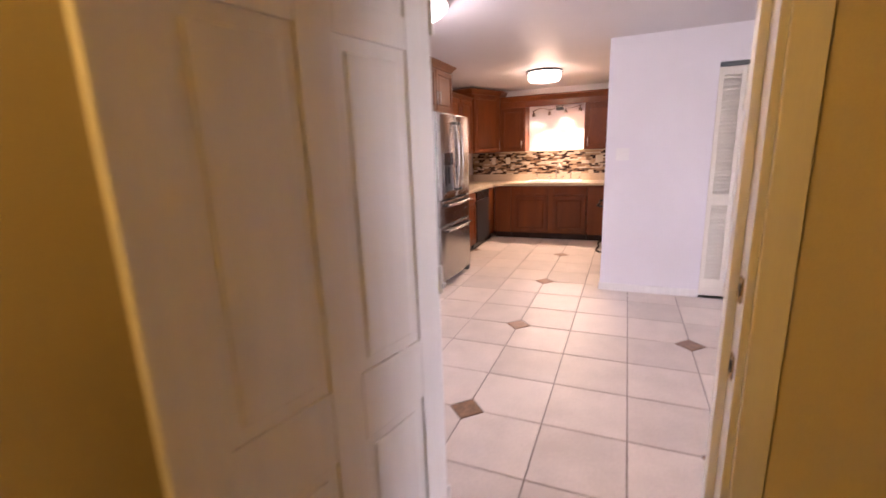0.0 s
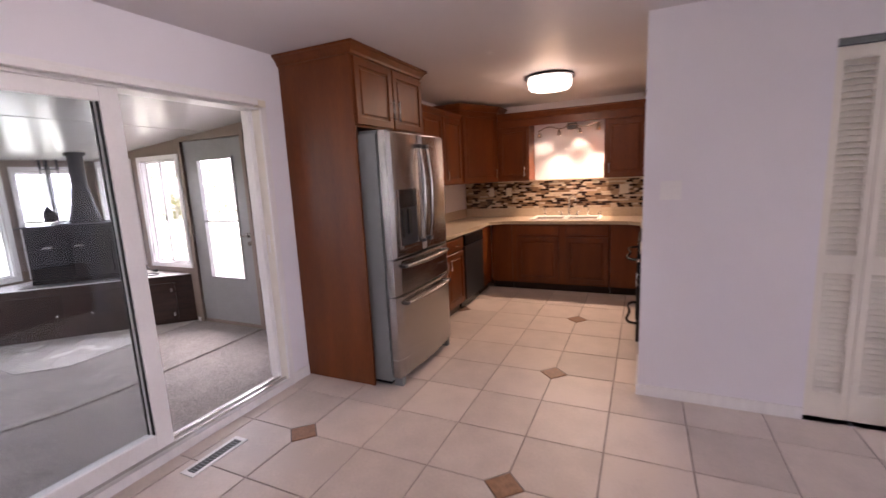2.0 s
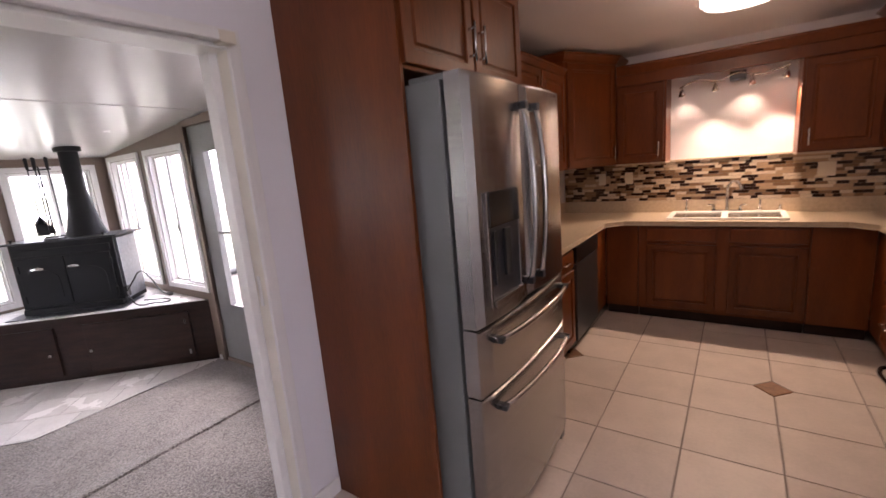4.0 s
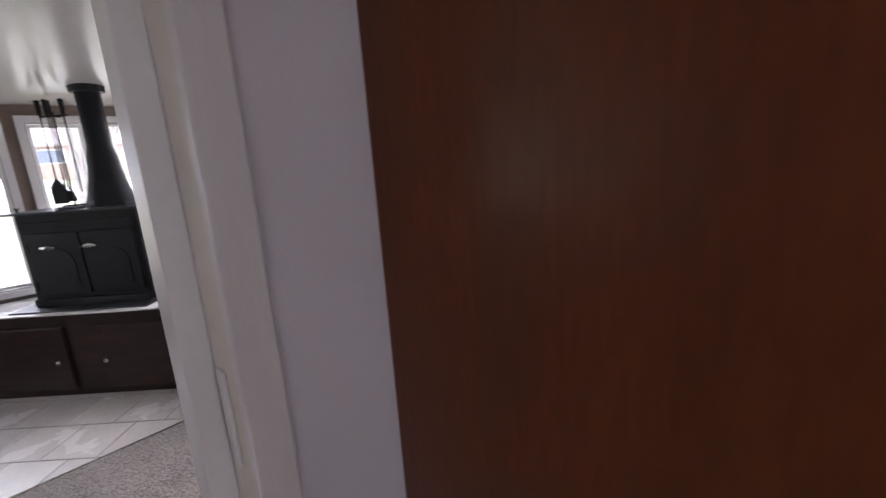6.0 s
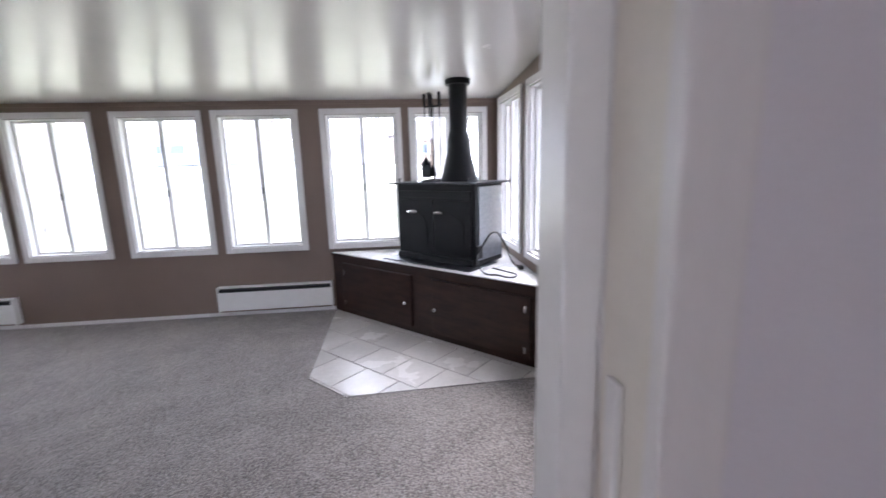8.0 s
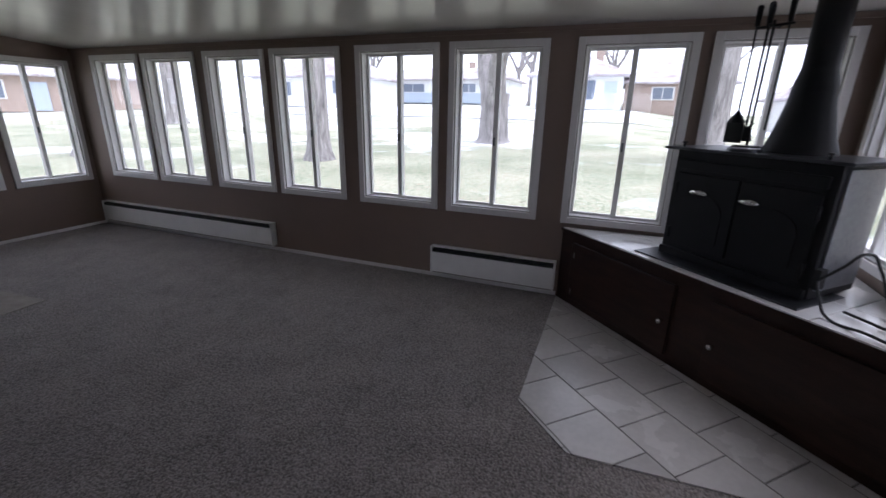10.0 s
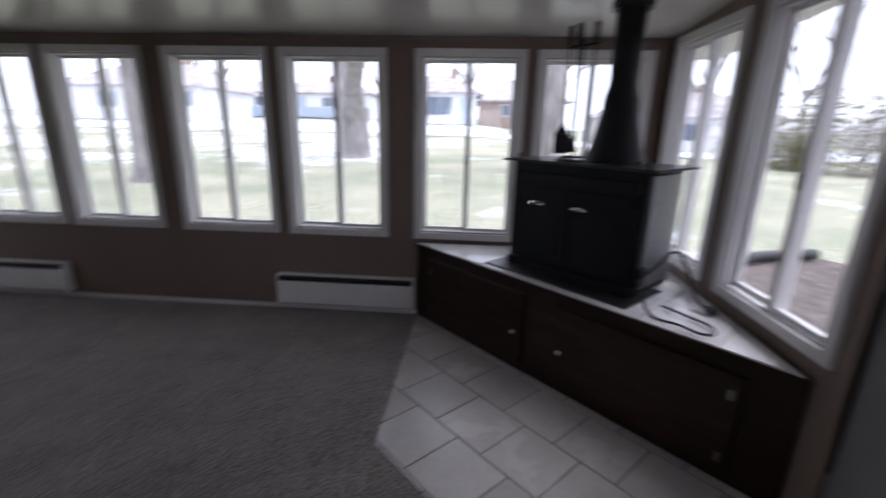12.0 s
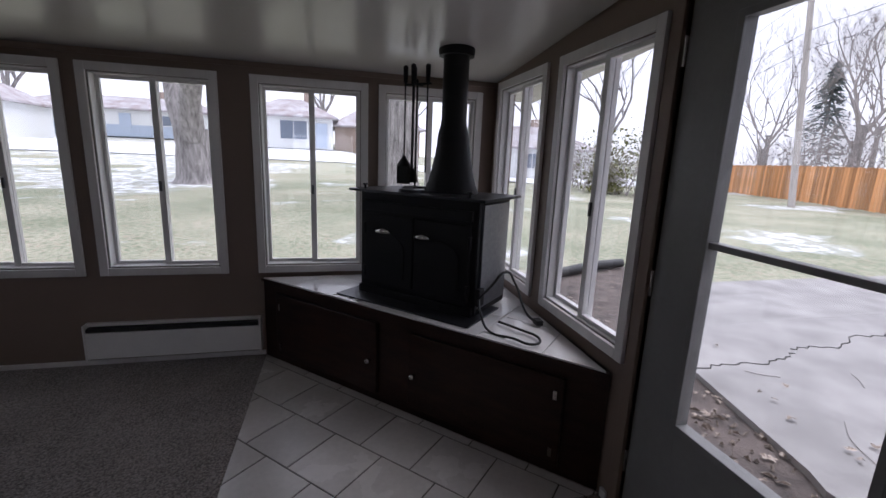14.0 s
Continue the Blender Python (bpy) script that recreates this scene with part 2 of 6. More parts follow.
def wall(name, along, p0, p1, a0, a1, z0, z1, holes, mat, label="", top=None):
    """A wall with thickness p0..p1, running a0..a1 along x or y, with openings (a, b, low, high) that go through it.
    top: a function of (x, y) for a sloping head."""
    us = sorted({a0, a1, *(h[0] for h in holes), *(h[1] for h in holes)})
    vs = sorted({z0, z1, *(h[2] for h in holes), *(h[3] for h in holes)})
    solid = {}
    for i in range(len(us) - 1):
        for j in range(len(vs) - 1):
            cu, cv = (us[i] + us[i + 1]) / 2, (vs[j] + vs[j + 1]) / 2
            solid[i, j] = not any(h[0] < cu < h[1] and h[2] < cv < h[3] for h in holes)
    bm = bmesh.new()
    cache = {}

    def vert(u, p, v):
        key = (u, p, v)
        if key not in cache:
            x, y = (u, p) if along == "x" else (p, u)
            cache[key] = bm.verts.new((x, y, top(x, y) if top and v == vs[-1] else v))
        return cache[key]

    def quad(*c):
        bm.faces.new([vert(*k) for k in c])

    for (i, j), s in solid.items():
        if not s:
            continue
        u0, u1, v0, v1 = us[i], us[i + 1], vs[j], vs[j + 1]
        quad((u0, p0, v0), (u1, p0, v0), (u1, p0, v1), (u0, p0, v1))
        quad((u0, p1, v0), (u0, p1, v1), (u1, p1, v1), (u1, p1, v0))
        if not solid.get((i - 1, j)):
            quad((u0, p0, v0), (u0, p0, v1), (u0, p1, v1), (u0, p1, v0))
        if not solid.get((i + 1, j)):
            quad((u1, p0, v0), (u1, p1, v0), (u1, p1, v1), (u1, p0, v1))
        if not solid.get((i, j - 1)):
            quad((u0, p0, v0), (u0, p1, v0), (u1, p1, v0), (u1, p0, v0))
        if not solid.get((i, j + 1)):
            quad((u0, p0, v1), (u1, p0, v1), (u1, p1, v1), (u0, p1, v1))
    return tagged(part(name, bm, mat), label, "wall", kind="structure")


def structure(name, bm, mat, label, category):
    return tagged(part(name, bm, mat), label, category, kind="structure")


# ---- setting: dining room and kitchen ----
CEIL = 2.42
SF = 0.06           # sunroom floor level
XW, YS, YN = -3.63, -6.07, 0.55   # sunroom inner faces


def sun_top(x, y=0):
    return 1.9 + (x - XW) * 0.085


SLIDE = (-2.15, -0.19)
wall("wall_west", "y", -0.14, 0.0, -2.95, 3.65, -0.2, CEIL, [(SLIDE[0], SLIDE[1], 0.03, 2.06)], M["wall"], "white painted wall with a wide patio door opening")
wall("wall_kitchen_north", "x", 3.52, 3.65, -0.0, 3.2, -0.2, CEIL, [], M["wall"], "cream-white kitchen wall above the sink")
wall("wall_kitchen_east", "y", 3.07, 3.2, 1.02, 3.52, -0.2, CEIL, [], M["wall"], "plain white kitchen side wall")
wall("wall_closet_front", "x", 0.51, 0.62, 2.41, 3.93, -0.2, CEIL, [(3.3, 3.715, 0.0, 2.12)], M["wall"], "white closet wall with a narrow louvred door")
wall("wall_closet_west", "y", 2.41, 2.52, 0.62, 1.02, -0.2, CEIL, [], M["wall"], "white closet wall end beside the range")
wall("wall_closet_back", "x", 0.92, 1.02, 2.52, 3.93, -0.2, CEIL, [], M["wall"], "plain closet back wall")
wall("wall_closet_east", "y", 3.82, 3.93, 0.62, 0.92, -0.2, CEIL, [], M["wall"], "white closet wall end by the living room")
wall("wall_hall_west_side", "y", 3.82, 3.93, 1.02, 5.2, -0.2, CEIL, [], M["wall"], "white passage wall")
wall("wall_dining_south", "x", -2.95, -2.83, 0.0, 9.0, -0.2, CEIL, [(2.03, 2.88, 0.0, 2.06)], M["wall"], "white wall with a doorway to the hall")
wall("wall_living_north", "x", 2.66, 2.78, 4.92, 9.0, -0.2, CEIL, [], M["wall"], "white living room wall in cool daylight")
wall("wall_passage_east", "y", 4.92, 5.04, 2.78, 5.2, -0.2, CEIL, [], M["wall"], "shaded white passage wall")
wall("wall_passage_end", "x", 5.2, 5.3, 3.82, 5.04, -0.2, CEIL, [], M["wall"], "plain passage end wall")
wall("wall_living_east", "y", 9.0, 9.12, -2.95, 2.78, -0.2, CEIL, [(-2.0, 0.2, 0.7, 2.0)], M["wall"], "white living room wall with a window")
structure("header", boxes((3.93, 2.66, 2.2, 4.92, 2.78, CEIL)), M["wall"], "white header over the passage", "header")
structure("ceiling", boxes((-0.14, -2.95, CEIL, 9.12, 5.3, CEIL + 0.15)), M["ceiling"], "white textured ceiling", "ceiling")
structure("floor_base", boxes((0.0, -2.95, -0.2, 3.95, 3.52, -0.006)), M["grout"], "tan grout bed under ceramic tiles", "floor")
structure("floor_living", boxes((3.95, -2.95, -0.2, 9.0, 5.2, 0.0)), M["lrfloor"], "mottled brown living room carpet", "floor")

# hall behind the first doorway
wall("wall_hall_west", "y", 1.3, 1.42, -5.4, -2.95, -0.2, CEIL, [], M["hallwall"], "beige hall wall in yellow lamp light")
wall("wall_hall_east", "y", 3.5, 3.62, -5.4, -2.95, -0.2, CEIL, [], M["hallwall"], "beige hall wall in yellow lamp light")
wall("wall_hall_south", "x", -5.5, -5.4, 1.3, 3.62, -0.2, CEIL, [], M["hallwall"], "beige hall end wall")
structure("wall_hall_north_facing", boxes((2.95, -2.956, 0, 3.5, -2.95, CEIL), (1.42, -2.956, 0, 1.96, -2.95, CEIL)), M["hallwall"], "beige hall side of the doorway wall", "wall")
structure("floor_hall", boxes((1.3, -5.5, -0.2, 3.62, -2.95, 0.0)), M["carpet"], "taupe hall carpet", "floor")
structure("ceiling_hall", boxes((1.3, -5.5, CEIL, 3.62, -2.95, CEIL + 0.1)), M["ceiling"], "plain hall ceiling", "ceiling")

# ---- setting: sunroom ----
W_SPANS = [(-0.235, 0.455), (-0.99, -0.3), (-1.865, -1.165), (-2.64, -1.94), (-3.47, -2.78), (-4.22, -3.53), (-5.02, -4.33), (-5.76, -5.07)]
W_Z = (0.625, 1.83)
N_SPANS = [(-3.55, -2.86), (-2.74, -2.04)]
N_Z = (0.66, 1.885)
DOOR = (-1.97, -1.1)
S_SPANS = [(-3.58, -2.89), (-2.81, -2.12), (-1.95, -1.26)]
E_ = 0.05
wall("wall_sun_west", "y", XW - 0.1, XW, YS - 0.14, YN + 0.14, -0.25, sun_top(XW), [(a + E_, b - E_, W_Z[0] + E_, W_Z[1] - E_) for a, b in W_SPANS], M["sunwall"], "taupe sunroom wall with eight sliding windows")
wall("wall_sun_north", "x", YN, YN + 0.075, XW, -0.14, -0.25, 2.1,
     [(a + E_, b - E_, N_Z[0] + E_, N_Z[1] - E_) for a, b in N_SPANS] + [(DOOR[0], DOOR[1], SF, 2.0), (-0.99, -0.55, 0.65, 1.89)], M["sunwall"], "taupe sunroom wall with windows and a glazed door", sun_top)
wall("wall_sun_south", "x", YS - 0.14, YS, XW, -0.14, -0.25, 2.1, [(a + E_, b - E_, W_Z[0] - 0.01, 1.73) for a, b in S_SPANS], M["sunwall"], "taupe sunroom wall with sliding windows", sun_top)
wall("wall_sun_east", "y", -0.14, 0.0, YS - 0.14, -2.95, -0.25, sun_top(-0.14), [], M["sunwall"], "plain house wall inside the sunroom")
bm = bmesh.new()
prism(bm, [(XW - 0.5, YS - 0.5), (-0.0, YS - 0.5), (-0.0, -2.96), (-0.142, -2.96), (-0.142, YN + 0.5), (XW - 0.5, YN + 0.5)], 0, lambda x, y: sun_top(x) + 0.12)
for v in bm.verts:
    if v.co.z == 0:
        v.co.z = sun_top(v.co.x)
structure("ceiling_sunroom", bm, M["sunceil"], "glossy off-white panelled sloping ceiling", "ceiling")
structure("floor_sunroom", boxes((XW - 0.1, YS - 0.14, -0.25, -0.14, YN + 0.075, SF)), M["carpet"], "taupe flecked carpet", "floor")
# ---- trim of the dining room ----
for k, spec in enumerate(((2.41, 0.498, 0, 3.3, 0.51, 0.075), (3.715, 0.498, 0, 3.942, 0.51, 0.075), (2.398, 0.498, 0, 2.41, 1.02, 0.075), (3.93, 0.51, 0, 3.942, 1.02, 0.075),
                          (4.92, 2.648, 0, 9.0, 2.66, 0.09), (4.908, 2.648, 0, 4.92, 5.2, 0.09), (0.0, -0.171, 0, 0.012, -0.004, 0.08))):
    structure(f"baseboard_{k + 1}", boxes(spec, bev=0.002), M["trim"], "low white painted baseboard", "baseboard")


# ---- patio door ----
def sash(parent, name, x0, x1, y0, y1, z0, z1, stile, mat, pane):
    """A glazed panel in a frame that stands along y."""
    s = new(name)
    s.parent = parent
    bpart("stile", (x0, y0, z0, x1, y0 + stile, z1), mat, s)
    bpart("stile", (x0, y1 - stile, z0, x1, y1, z1), mat, s)
    bpart("rail", (x0, y0 + stile, z0, x1, y1 - stile, z0 + stile), mat, s)
    bpart("rail", (x0, y0 + stile, z1 - stile * 0.8, x1, y1 - stile, z1), mat, s)
    xm = (x0 + x1) / 2
    g = bpart("pane", (xm - 0.004, y0 + stile, z0 + stile, xm + 0.004, y1 - stile, z1 - stile * 0.8), pane, s, bev=0)
    g.visible_shadow = False
    rim = boxes((xm - 0.007, y0 + stile - 0.001, z0 + stile, xm + 0.007, y0 + stile + 0.006, z1 - stile * 0.8), (xm - 0.007, y1 - stile - 0.006, z0 + stile, xm + 0.007, y1 - stile + 0.001, z1 - stile * 0.8))
    part("gasket", rim, M["rubber"], s, "thin black gasket")
    return s


pd = thing("patio_door", label="white vinyl sliding patio door standing open", category="sliding door")
y0, y1 = SLIDE
bpart("jamb", (-0.14, y1 - 0.03, 0.03, -0.07, y1, 2.06), M["vinyl"], pd)
bpart("jamb", (-0.07, y1 - 0.03, 0.03, 0.004, y1, 2.06), M["cream"], pd, "cream painted jamb face")
bpart("jamb", (-0.14, y0, 0.03, 0.008, y0 + 0.03, 2.06), M["vinyl"], pd)
bpart("head", (-0.14, y0 + 0.03, 2.03, 0.008, y1 - 0.03, 2.06), M["vinyl"], pd)
bpart("sill", (-0.14, y0 + 0.03, 0.03, 0.012, y1 - 0.03, 0.055), M["vinyl"], pd)
bpart("threshold", (-0.14, y0 + 0.03, 0.055, -0.1, y1 - 0.03, 0.062), M["vinyl"], pd)
bpart("track", (-0.032, y0 + 0.03, 0.055, -0.022, y1 - 0.03, 0.075), M["chrome"], pd)
bpart("track", (-0.092, y0 + 0.03, 0.055, -0.082, y1 - 0.03, 0.075), M["chrome"], pd)
bpart("casing", (0.0, y0 - 0.06, 2.06, 0.018, y1 + 0.018, 2.1), M["trim"], pd)
bpart("casing", (0.0, y1 - 0.032, 0.0, 0.018, y1 + 0.018, 2.06), M["trim"], pd)
bpart("casing", (0.0, y0 - 0.065, 0.0, 0.018, y0, 2.06), M["trim"], pd)
bpart("apron", (0.0, y0, 0.0, 0.014, y1, 0.055), M["trim"], pd)
bpart("stop", (-0.138, y1 - 0.064, 0.075, -0.072, y1 - 0.03, 2.03), M["vinyl"], pd)
sash(pd, "fixed_panel", -0.11, -0.07, y0 + 0.03, -1.11, 0.08, 2.03, 0.075, M["vinyl"], M["slide_pane"])
sash(pd, "sliding_panel", -0.052, -0.012, y0 + 0.045, -1.1, 0.08, 2.03, 0.09, M["vinyl"], M["slide_pane"])
vr = bpart("valance_rail", (0.018, y0 + 0.02, 2.045, 0.06, -0.275, 2.075), M["vinyl"], pd, "slim white blind rail")
bpart("end_cap", (0.016, -0.275, 2.036, 0.064, -0.215, 2.078), M["outlet"], vr, "beige plastic end cap")
bpart("keeper", (-0.05, y1 - 0.036, 1.03, -0.03, y1 - 0.03, 1.16), M["vinyl"], pd, "white latch keeper")


# ---- cabinets ----
def ring(bm, x0, x1, z0, z1, ya, yb, w):
    """A rectangular frame in one piece, ya (front) to yb, with eased edges."""
    e = 0.004
    loops = []
    for dx, y in ((0, yb), (0, ya + e), (e, ya), (w - e, ya), (w, ya + e), (w, yb)):
        loops.append([bm.verts.new(v) for v in ((x0 + dx, y, z0 + dx), (x1 - dx, y, z0 + dx), (x1 - dx, y, z1 - dx), (x0 + dx, y, z1 - dx))])
    for k in range(len(loops)):
        a, b = loops[k], loops[(k + 1) % len(loops)]
        for i in range(4):
            bm.faces.new((a[i], a[(i + 1) % 4], b[(i + 1) % 4], b[i]))


def panel_door(parent, x0, x1, z0, z1, mat, rail=0.055, handle=None, y=0.0, name="door", hmat=None):
    """A frame-and-panel front in the plane y, facing -y. handle: (x, z, length along z) or (x, z, -length) for one along x."""
    bm = bmesh.new()
    t = 0.02
    w, h = x1 - x0, z1 - z0
    if h < 0.2 or w < 0.16:
        box(bm, x0, y - t, z0, x1, y, z1, 0.009)
    else:
        ring(bm, x0, x1, z0, z1, y - t, y, rail)
    d = part(name, bm, mat, parent)
    if not (h < 0.2 or w < 0.16):
        bm = boxes((x0 + rail, y - t + 0.011, z0 + rail, x1 - rail, y, z1 - rail))
        if w > 0.24:
            face = [f for f in bm.faces if f.normal.y < -0.9]
            got = bmesh.ops.inset_region(bm, faces=face, thickness=0.02, depth=0)
            got = bmesh.ops.inset_region(bm, faces=face, thickness=0.012, depth=0.008)
        part("panel", bm, mat, d)
    if handle:
        hx, hz, ln = handle
        hb = bmesh.new()
        if ln > 0:
            cylinder(hb, (hx, y - t - 0.03, hz - ln / 2), (hx, y - t - 0.03, hz + ln / 2), 0.006, seg=10)
            for e in (-0.35, 0.35):
                cylinder(hb, (hx, y - t, hz + e * ln), (hx, y - t - 0.03, hz + e * ln), 0.005, seg=8)
        else:
            cylinder(hb, (hx + ln / 2, y - t - 0.03, hz), (hx - ln / 2, y - t - 0.03, hz), 0.006, seg=10)
            for e in (-0.35, 0.35):
                cylinder(hb, (hx + e * ln, y - t, hz), (hx + e * ln, y - t - 0.03, hz), 0.005, seg=8)
        part("handle", hb, hmat or M["chrome"], d, "brushed nickel bar handle", True)
    return d


def crown(parent, outline, z, mat, rise=0.07, out=0.05):
    """Crown moulding along an open outline of plan points, flaring outward to the right-hand side of travel."""
    pts = [Vector((x, y, 0)) for x, y in outline]
    prof = [(0.0, 0.0), (0.012, 0.006), (0.016, 0.02), (out * 0.75, rise * 0.7), (out, rise * 0.8), (out, rise), (0.0, rise)]
    bm = bmesh.new()
    rings = []
    for i, p in enumerate(pts):
        dirs = []
        if i > 0:
            dirs.append((pts[i] - pts[i - 1]).normalized())
        if i < len(pts) - 1:
            dirs.append((pts[i + 1] - pts[i]).normalized())
        ns = [Vector((d.y, -d.x, 0)) for d in dirs]
        n = sum(ns, Vector()) / len(ns)
        n = n / max(0.3, n.length_squared)
        rings.append([bm.verts.new((p.x + n.x * o, p.y + n.y * o, z + r)) for o, r in prof])
    for a, b in zip(rings, rings[1:]):
        k = len(prof)
        for i in range(k):
            bm.faces.new((a[i], a[(i + 1) % k], b[(i + 1) % k], b[i]))
    bm.faces.new(rings[0])
    bm.faces.new(rings[-1][::-1])
    return part("crown_moulding", bm, mat, parent)


def cabinet(name, place, turn, w, d, z0, z1, fronts, label, toe=0.0, mat=None):
    mat = mat or M["wood"]
    c = thing(name, place, turn, label, "cabinet", "kitchen cabinets")
    bpart("carcass", (0.001, 0, z0 + toe, w - 0.001, d, z1), mat, c, bev=0.002)
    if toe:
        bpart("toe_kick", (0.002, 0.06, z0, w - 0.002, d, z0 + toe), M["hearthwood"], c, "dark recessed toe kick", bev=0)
    for f in fronts:
        panel_door(c, *f[:4], mat, handle=f[4] if len(f) > 4 else None, name=f[5] if len(f) > 5 else "door")
    return c


# refrigerator surround
rc = thing("refrigerator_cabinet", (0, 0, 0), 0, "tall cherry wood surround with cupboard over the refrigerator", "cabinet")
bpart("side_panel", (0.0, 0.0, 0.0, 0.63, 0.02, 2.36), M["wood"], rc)
bpart("side_panel", (0.0, 0.965, 0.0, 0.63, 0.985, 2.36), M["wood"], rc)
bpart("corner_post", (0.61, -0.004, 0.0, 0.634, 0.0, 2.36), M["wood"], rc, bev=0.001)
bpart("cupboard_body", (0.0, 0.02, 1.88, 0.63, 0.965, 2.36), M["wood"], rc)
crown(rc, [(0.0, 0.0), (0.63, 0.0), (0.63, 0.985), (0.33, 0.985)], 2.345, M["wood"], rise=0.073, out=0.055)
fr = new("front")
fr.parent = rc
fr.matrix_basis = pose(0.63, 0.0, 0, 0, 0, 90)
panel_door(fr, 0.012, 0.485, 1.895, 2.335, M["wood"], handle=(0.45, 2.03, 0.15))
panel_door(fr, 0.5, 0.975, 1.895, 2.335, M["wood"], handle=(0.535, 2.03, 0.15))

# refrigerator
ref = thing("refrigerator", (0.066, 0.028, 0), 0, "stainless steel French door refrigerator with two drawers", "refrigerator")
bpart("body", (0.0, 0.0, 0.04, 0.7, 0.915, 1.825), M["fridge_side"], ref, "grey painted steel sides", bev=0.006)
bpart("grille", (0.05, 0.02, 0.01, 0.68, 0.9, 0.04), M["black"], ref, "black base grille")
for yy in (0.03, 0.84):
    bpart("hinge_cover", (0.55, yy, 1.825, 0.76, yy + 0.055, 1.85), M["fridge_side"], ref, bev=0.006)
    bpart("foot", (0.7, yy, 0.0, 0.77, yy + 0.05, 0.06), M["fridge_side"], ref, bev=0.004)


def bowed(y0, y1, z0, z1, x0=0.715, x1=0.785, bow=0.018, r=0.012):
    """A steel front with a gently bowed face and rounded rim."""
    bm = bmesh.new()
    n = 12
    rows = []
    for z, inset in ((z0, r), (z0 + r * 0.5, r * 0.15), (z0 + r, 0), (z1 - r, 0), (z1 - r * 0.5, r * 0.15), (z1, r)):
        row = []
        for i in range(n + 1):
            s = i / n
            edge = r if i in (0, n) else 0
            row.append(bm.verts.new((x1 + bow * (1 - (2 * s - 1) ** 2) - max(inset, edge), y0 + s * (y1 - y0), z)))
        rows.append(row)
    back = [[bm.verts.new((x0, y, z)) for y in (y0, y1)] for z in (z0, z1)]
    for a, b in zip(rows, rows[1:]):
        for i in range(n):
            bm.faces.new((a[i], a[i + 1], b[i + 1], b[i]))
    bm.faces.new([back[0][0]] + rows[0] + [back[0][1]])
    bm.faces.new(([back[1][0]] + rows[-1] + [back[1][1]])[::-1])
    bm.faces.new([back[0][0], back[1][0]] + [r_[0] for r_ in rows[::-1]])
    bm.faces.new(([back[0][1], back[1][1]] + [r_[-1] for r_ in rows[::-1]])[::-1])
    bm.faces.new((back[0][0], back[0][1], back[1][1], back[1][0]))
    return bm


def strap_handle(parent, a, b, out, wide, thick=0.016, label="brushed steel strap handle"):
    """A flat bowed bar from a to b that stands off the front by out; wide is its width vector."""
    a, b, wide = Vector(a), Vector(b), Vector(wide)
    bm = bmesh.new()
    rings = []
    n = 18
    for k in range(n + 1):
        t = k / n
        rise = out * min(1.0, math.sin(math.pi * t) ** 0.45 * 1.02)
        c = a + (b - a) * t + Vector((rise, 0, 0))
        taper = 0.75 + 0.25 * math.sin(math.pi * t)
        w = wide * (0.5 * taper)
        e = Vector((thick, 0, 0))
        rings.append([bm.verts.new(v) for v in (c - w, c - w * 0.8 + e * 0.8, c + e, c + w * 0.8 + e * 0.8, c + w)])
    for p, q in zip(rings, rings[1:]):
        for k in range(5):
            bm.faces.new((p[k], p[(k + 1) % 5], q[(k + 1) % 5], q[k]))
    bm.faces.new(rings[0])
    bm.faces.new(rings[-1][::-1])
    h = part("handle", bm, M["steel"], parent, label, True)
    for t in (0.0, 1.0):
        c = a + (b - a) * t
        along = (b - a).normalized() * (0.03 if t == 0 else -0.03)
        lo = [min(c[k], (c + along)[k]) - abs(wide[k]) * 0.35 for k in range(3)]
        hi = [max(c[k], (c + along)[k]) + abs(wide[k]) * 0.35 for k in range(3)]
        bpart("mount", (a.x - 0.02, lo[1], lo[2], a.x + out * 0.75, hi[1], hi[2]), M["ironplate"], h, "dark handle mount", bev=0.003)
    return h


dl = part("door", bowed(0.003, 0.455, 0.958, 1.842), M["steel"], ref, smooth=False)
dr = part("door", bowed(0.461, 0.912, 0.958, 1.842), M["steel"], ref)
d1 = part("drawer", bowed(0.003, 0.912, 0.688, 0.95, bow=0.022), M["steel"], ref)
d2 = part("drawer", bowed(0.003, 0.912, 0.075, 0.68, bow=0.022), M["steel"], ref)
strap_handle(dl, (0.797, 0.4, 1.03), (0.797, 0.4, 1.765), 0.05, (0, 0.045, 0))
strap_handle(dr, (0.797, 0.515, 1.03), (0.797, 0.515, 1.765), 0.05, (0, 0.045, 0))
strap_handle(d1, (0.797, 0.08, 0.897), (0.797, 0.84, 0.897), 0.05, (0, 0, 0.032))
strap_handle(d2, (0.797, 0.08, 0.625), (0.797, 0.84, 0.625), 0.05, (0, 0, 0.032))
dp = part("dispenser", boxes((0.786, 0.075, 1.02, 0.806, 0.087, 1.44), (0.786, 0.333, 1.02, 0.806, 0.345, 1.44), (0.786, 0.087, 1.02, 0.818, 0.333, 1.045), bev=0.003), M["steel"], dl, "steel rimmed ice and water dispenser")
bpart("display", (0.79, 0.087, 1.315, 0.81, 0.333, 1.44), M["black"], dp, "glossy black dispenser display", bev=0.003)
bpart("niche", (0.79, 0.087, 1.045, 0.8035, 0.333, 1.315), M["ironplate"], dp, "grey dispenser recess", bev=0.001)
part("spout", boxes((0.8035, 0.11, 1.1, 0.81, 0.135, 1.3), (0.8035, 0.19, 1.12, 0.816, 0.235, 1.3), bev=0.003), M["rubber"], dp, "black water paddles")

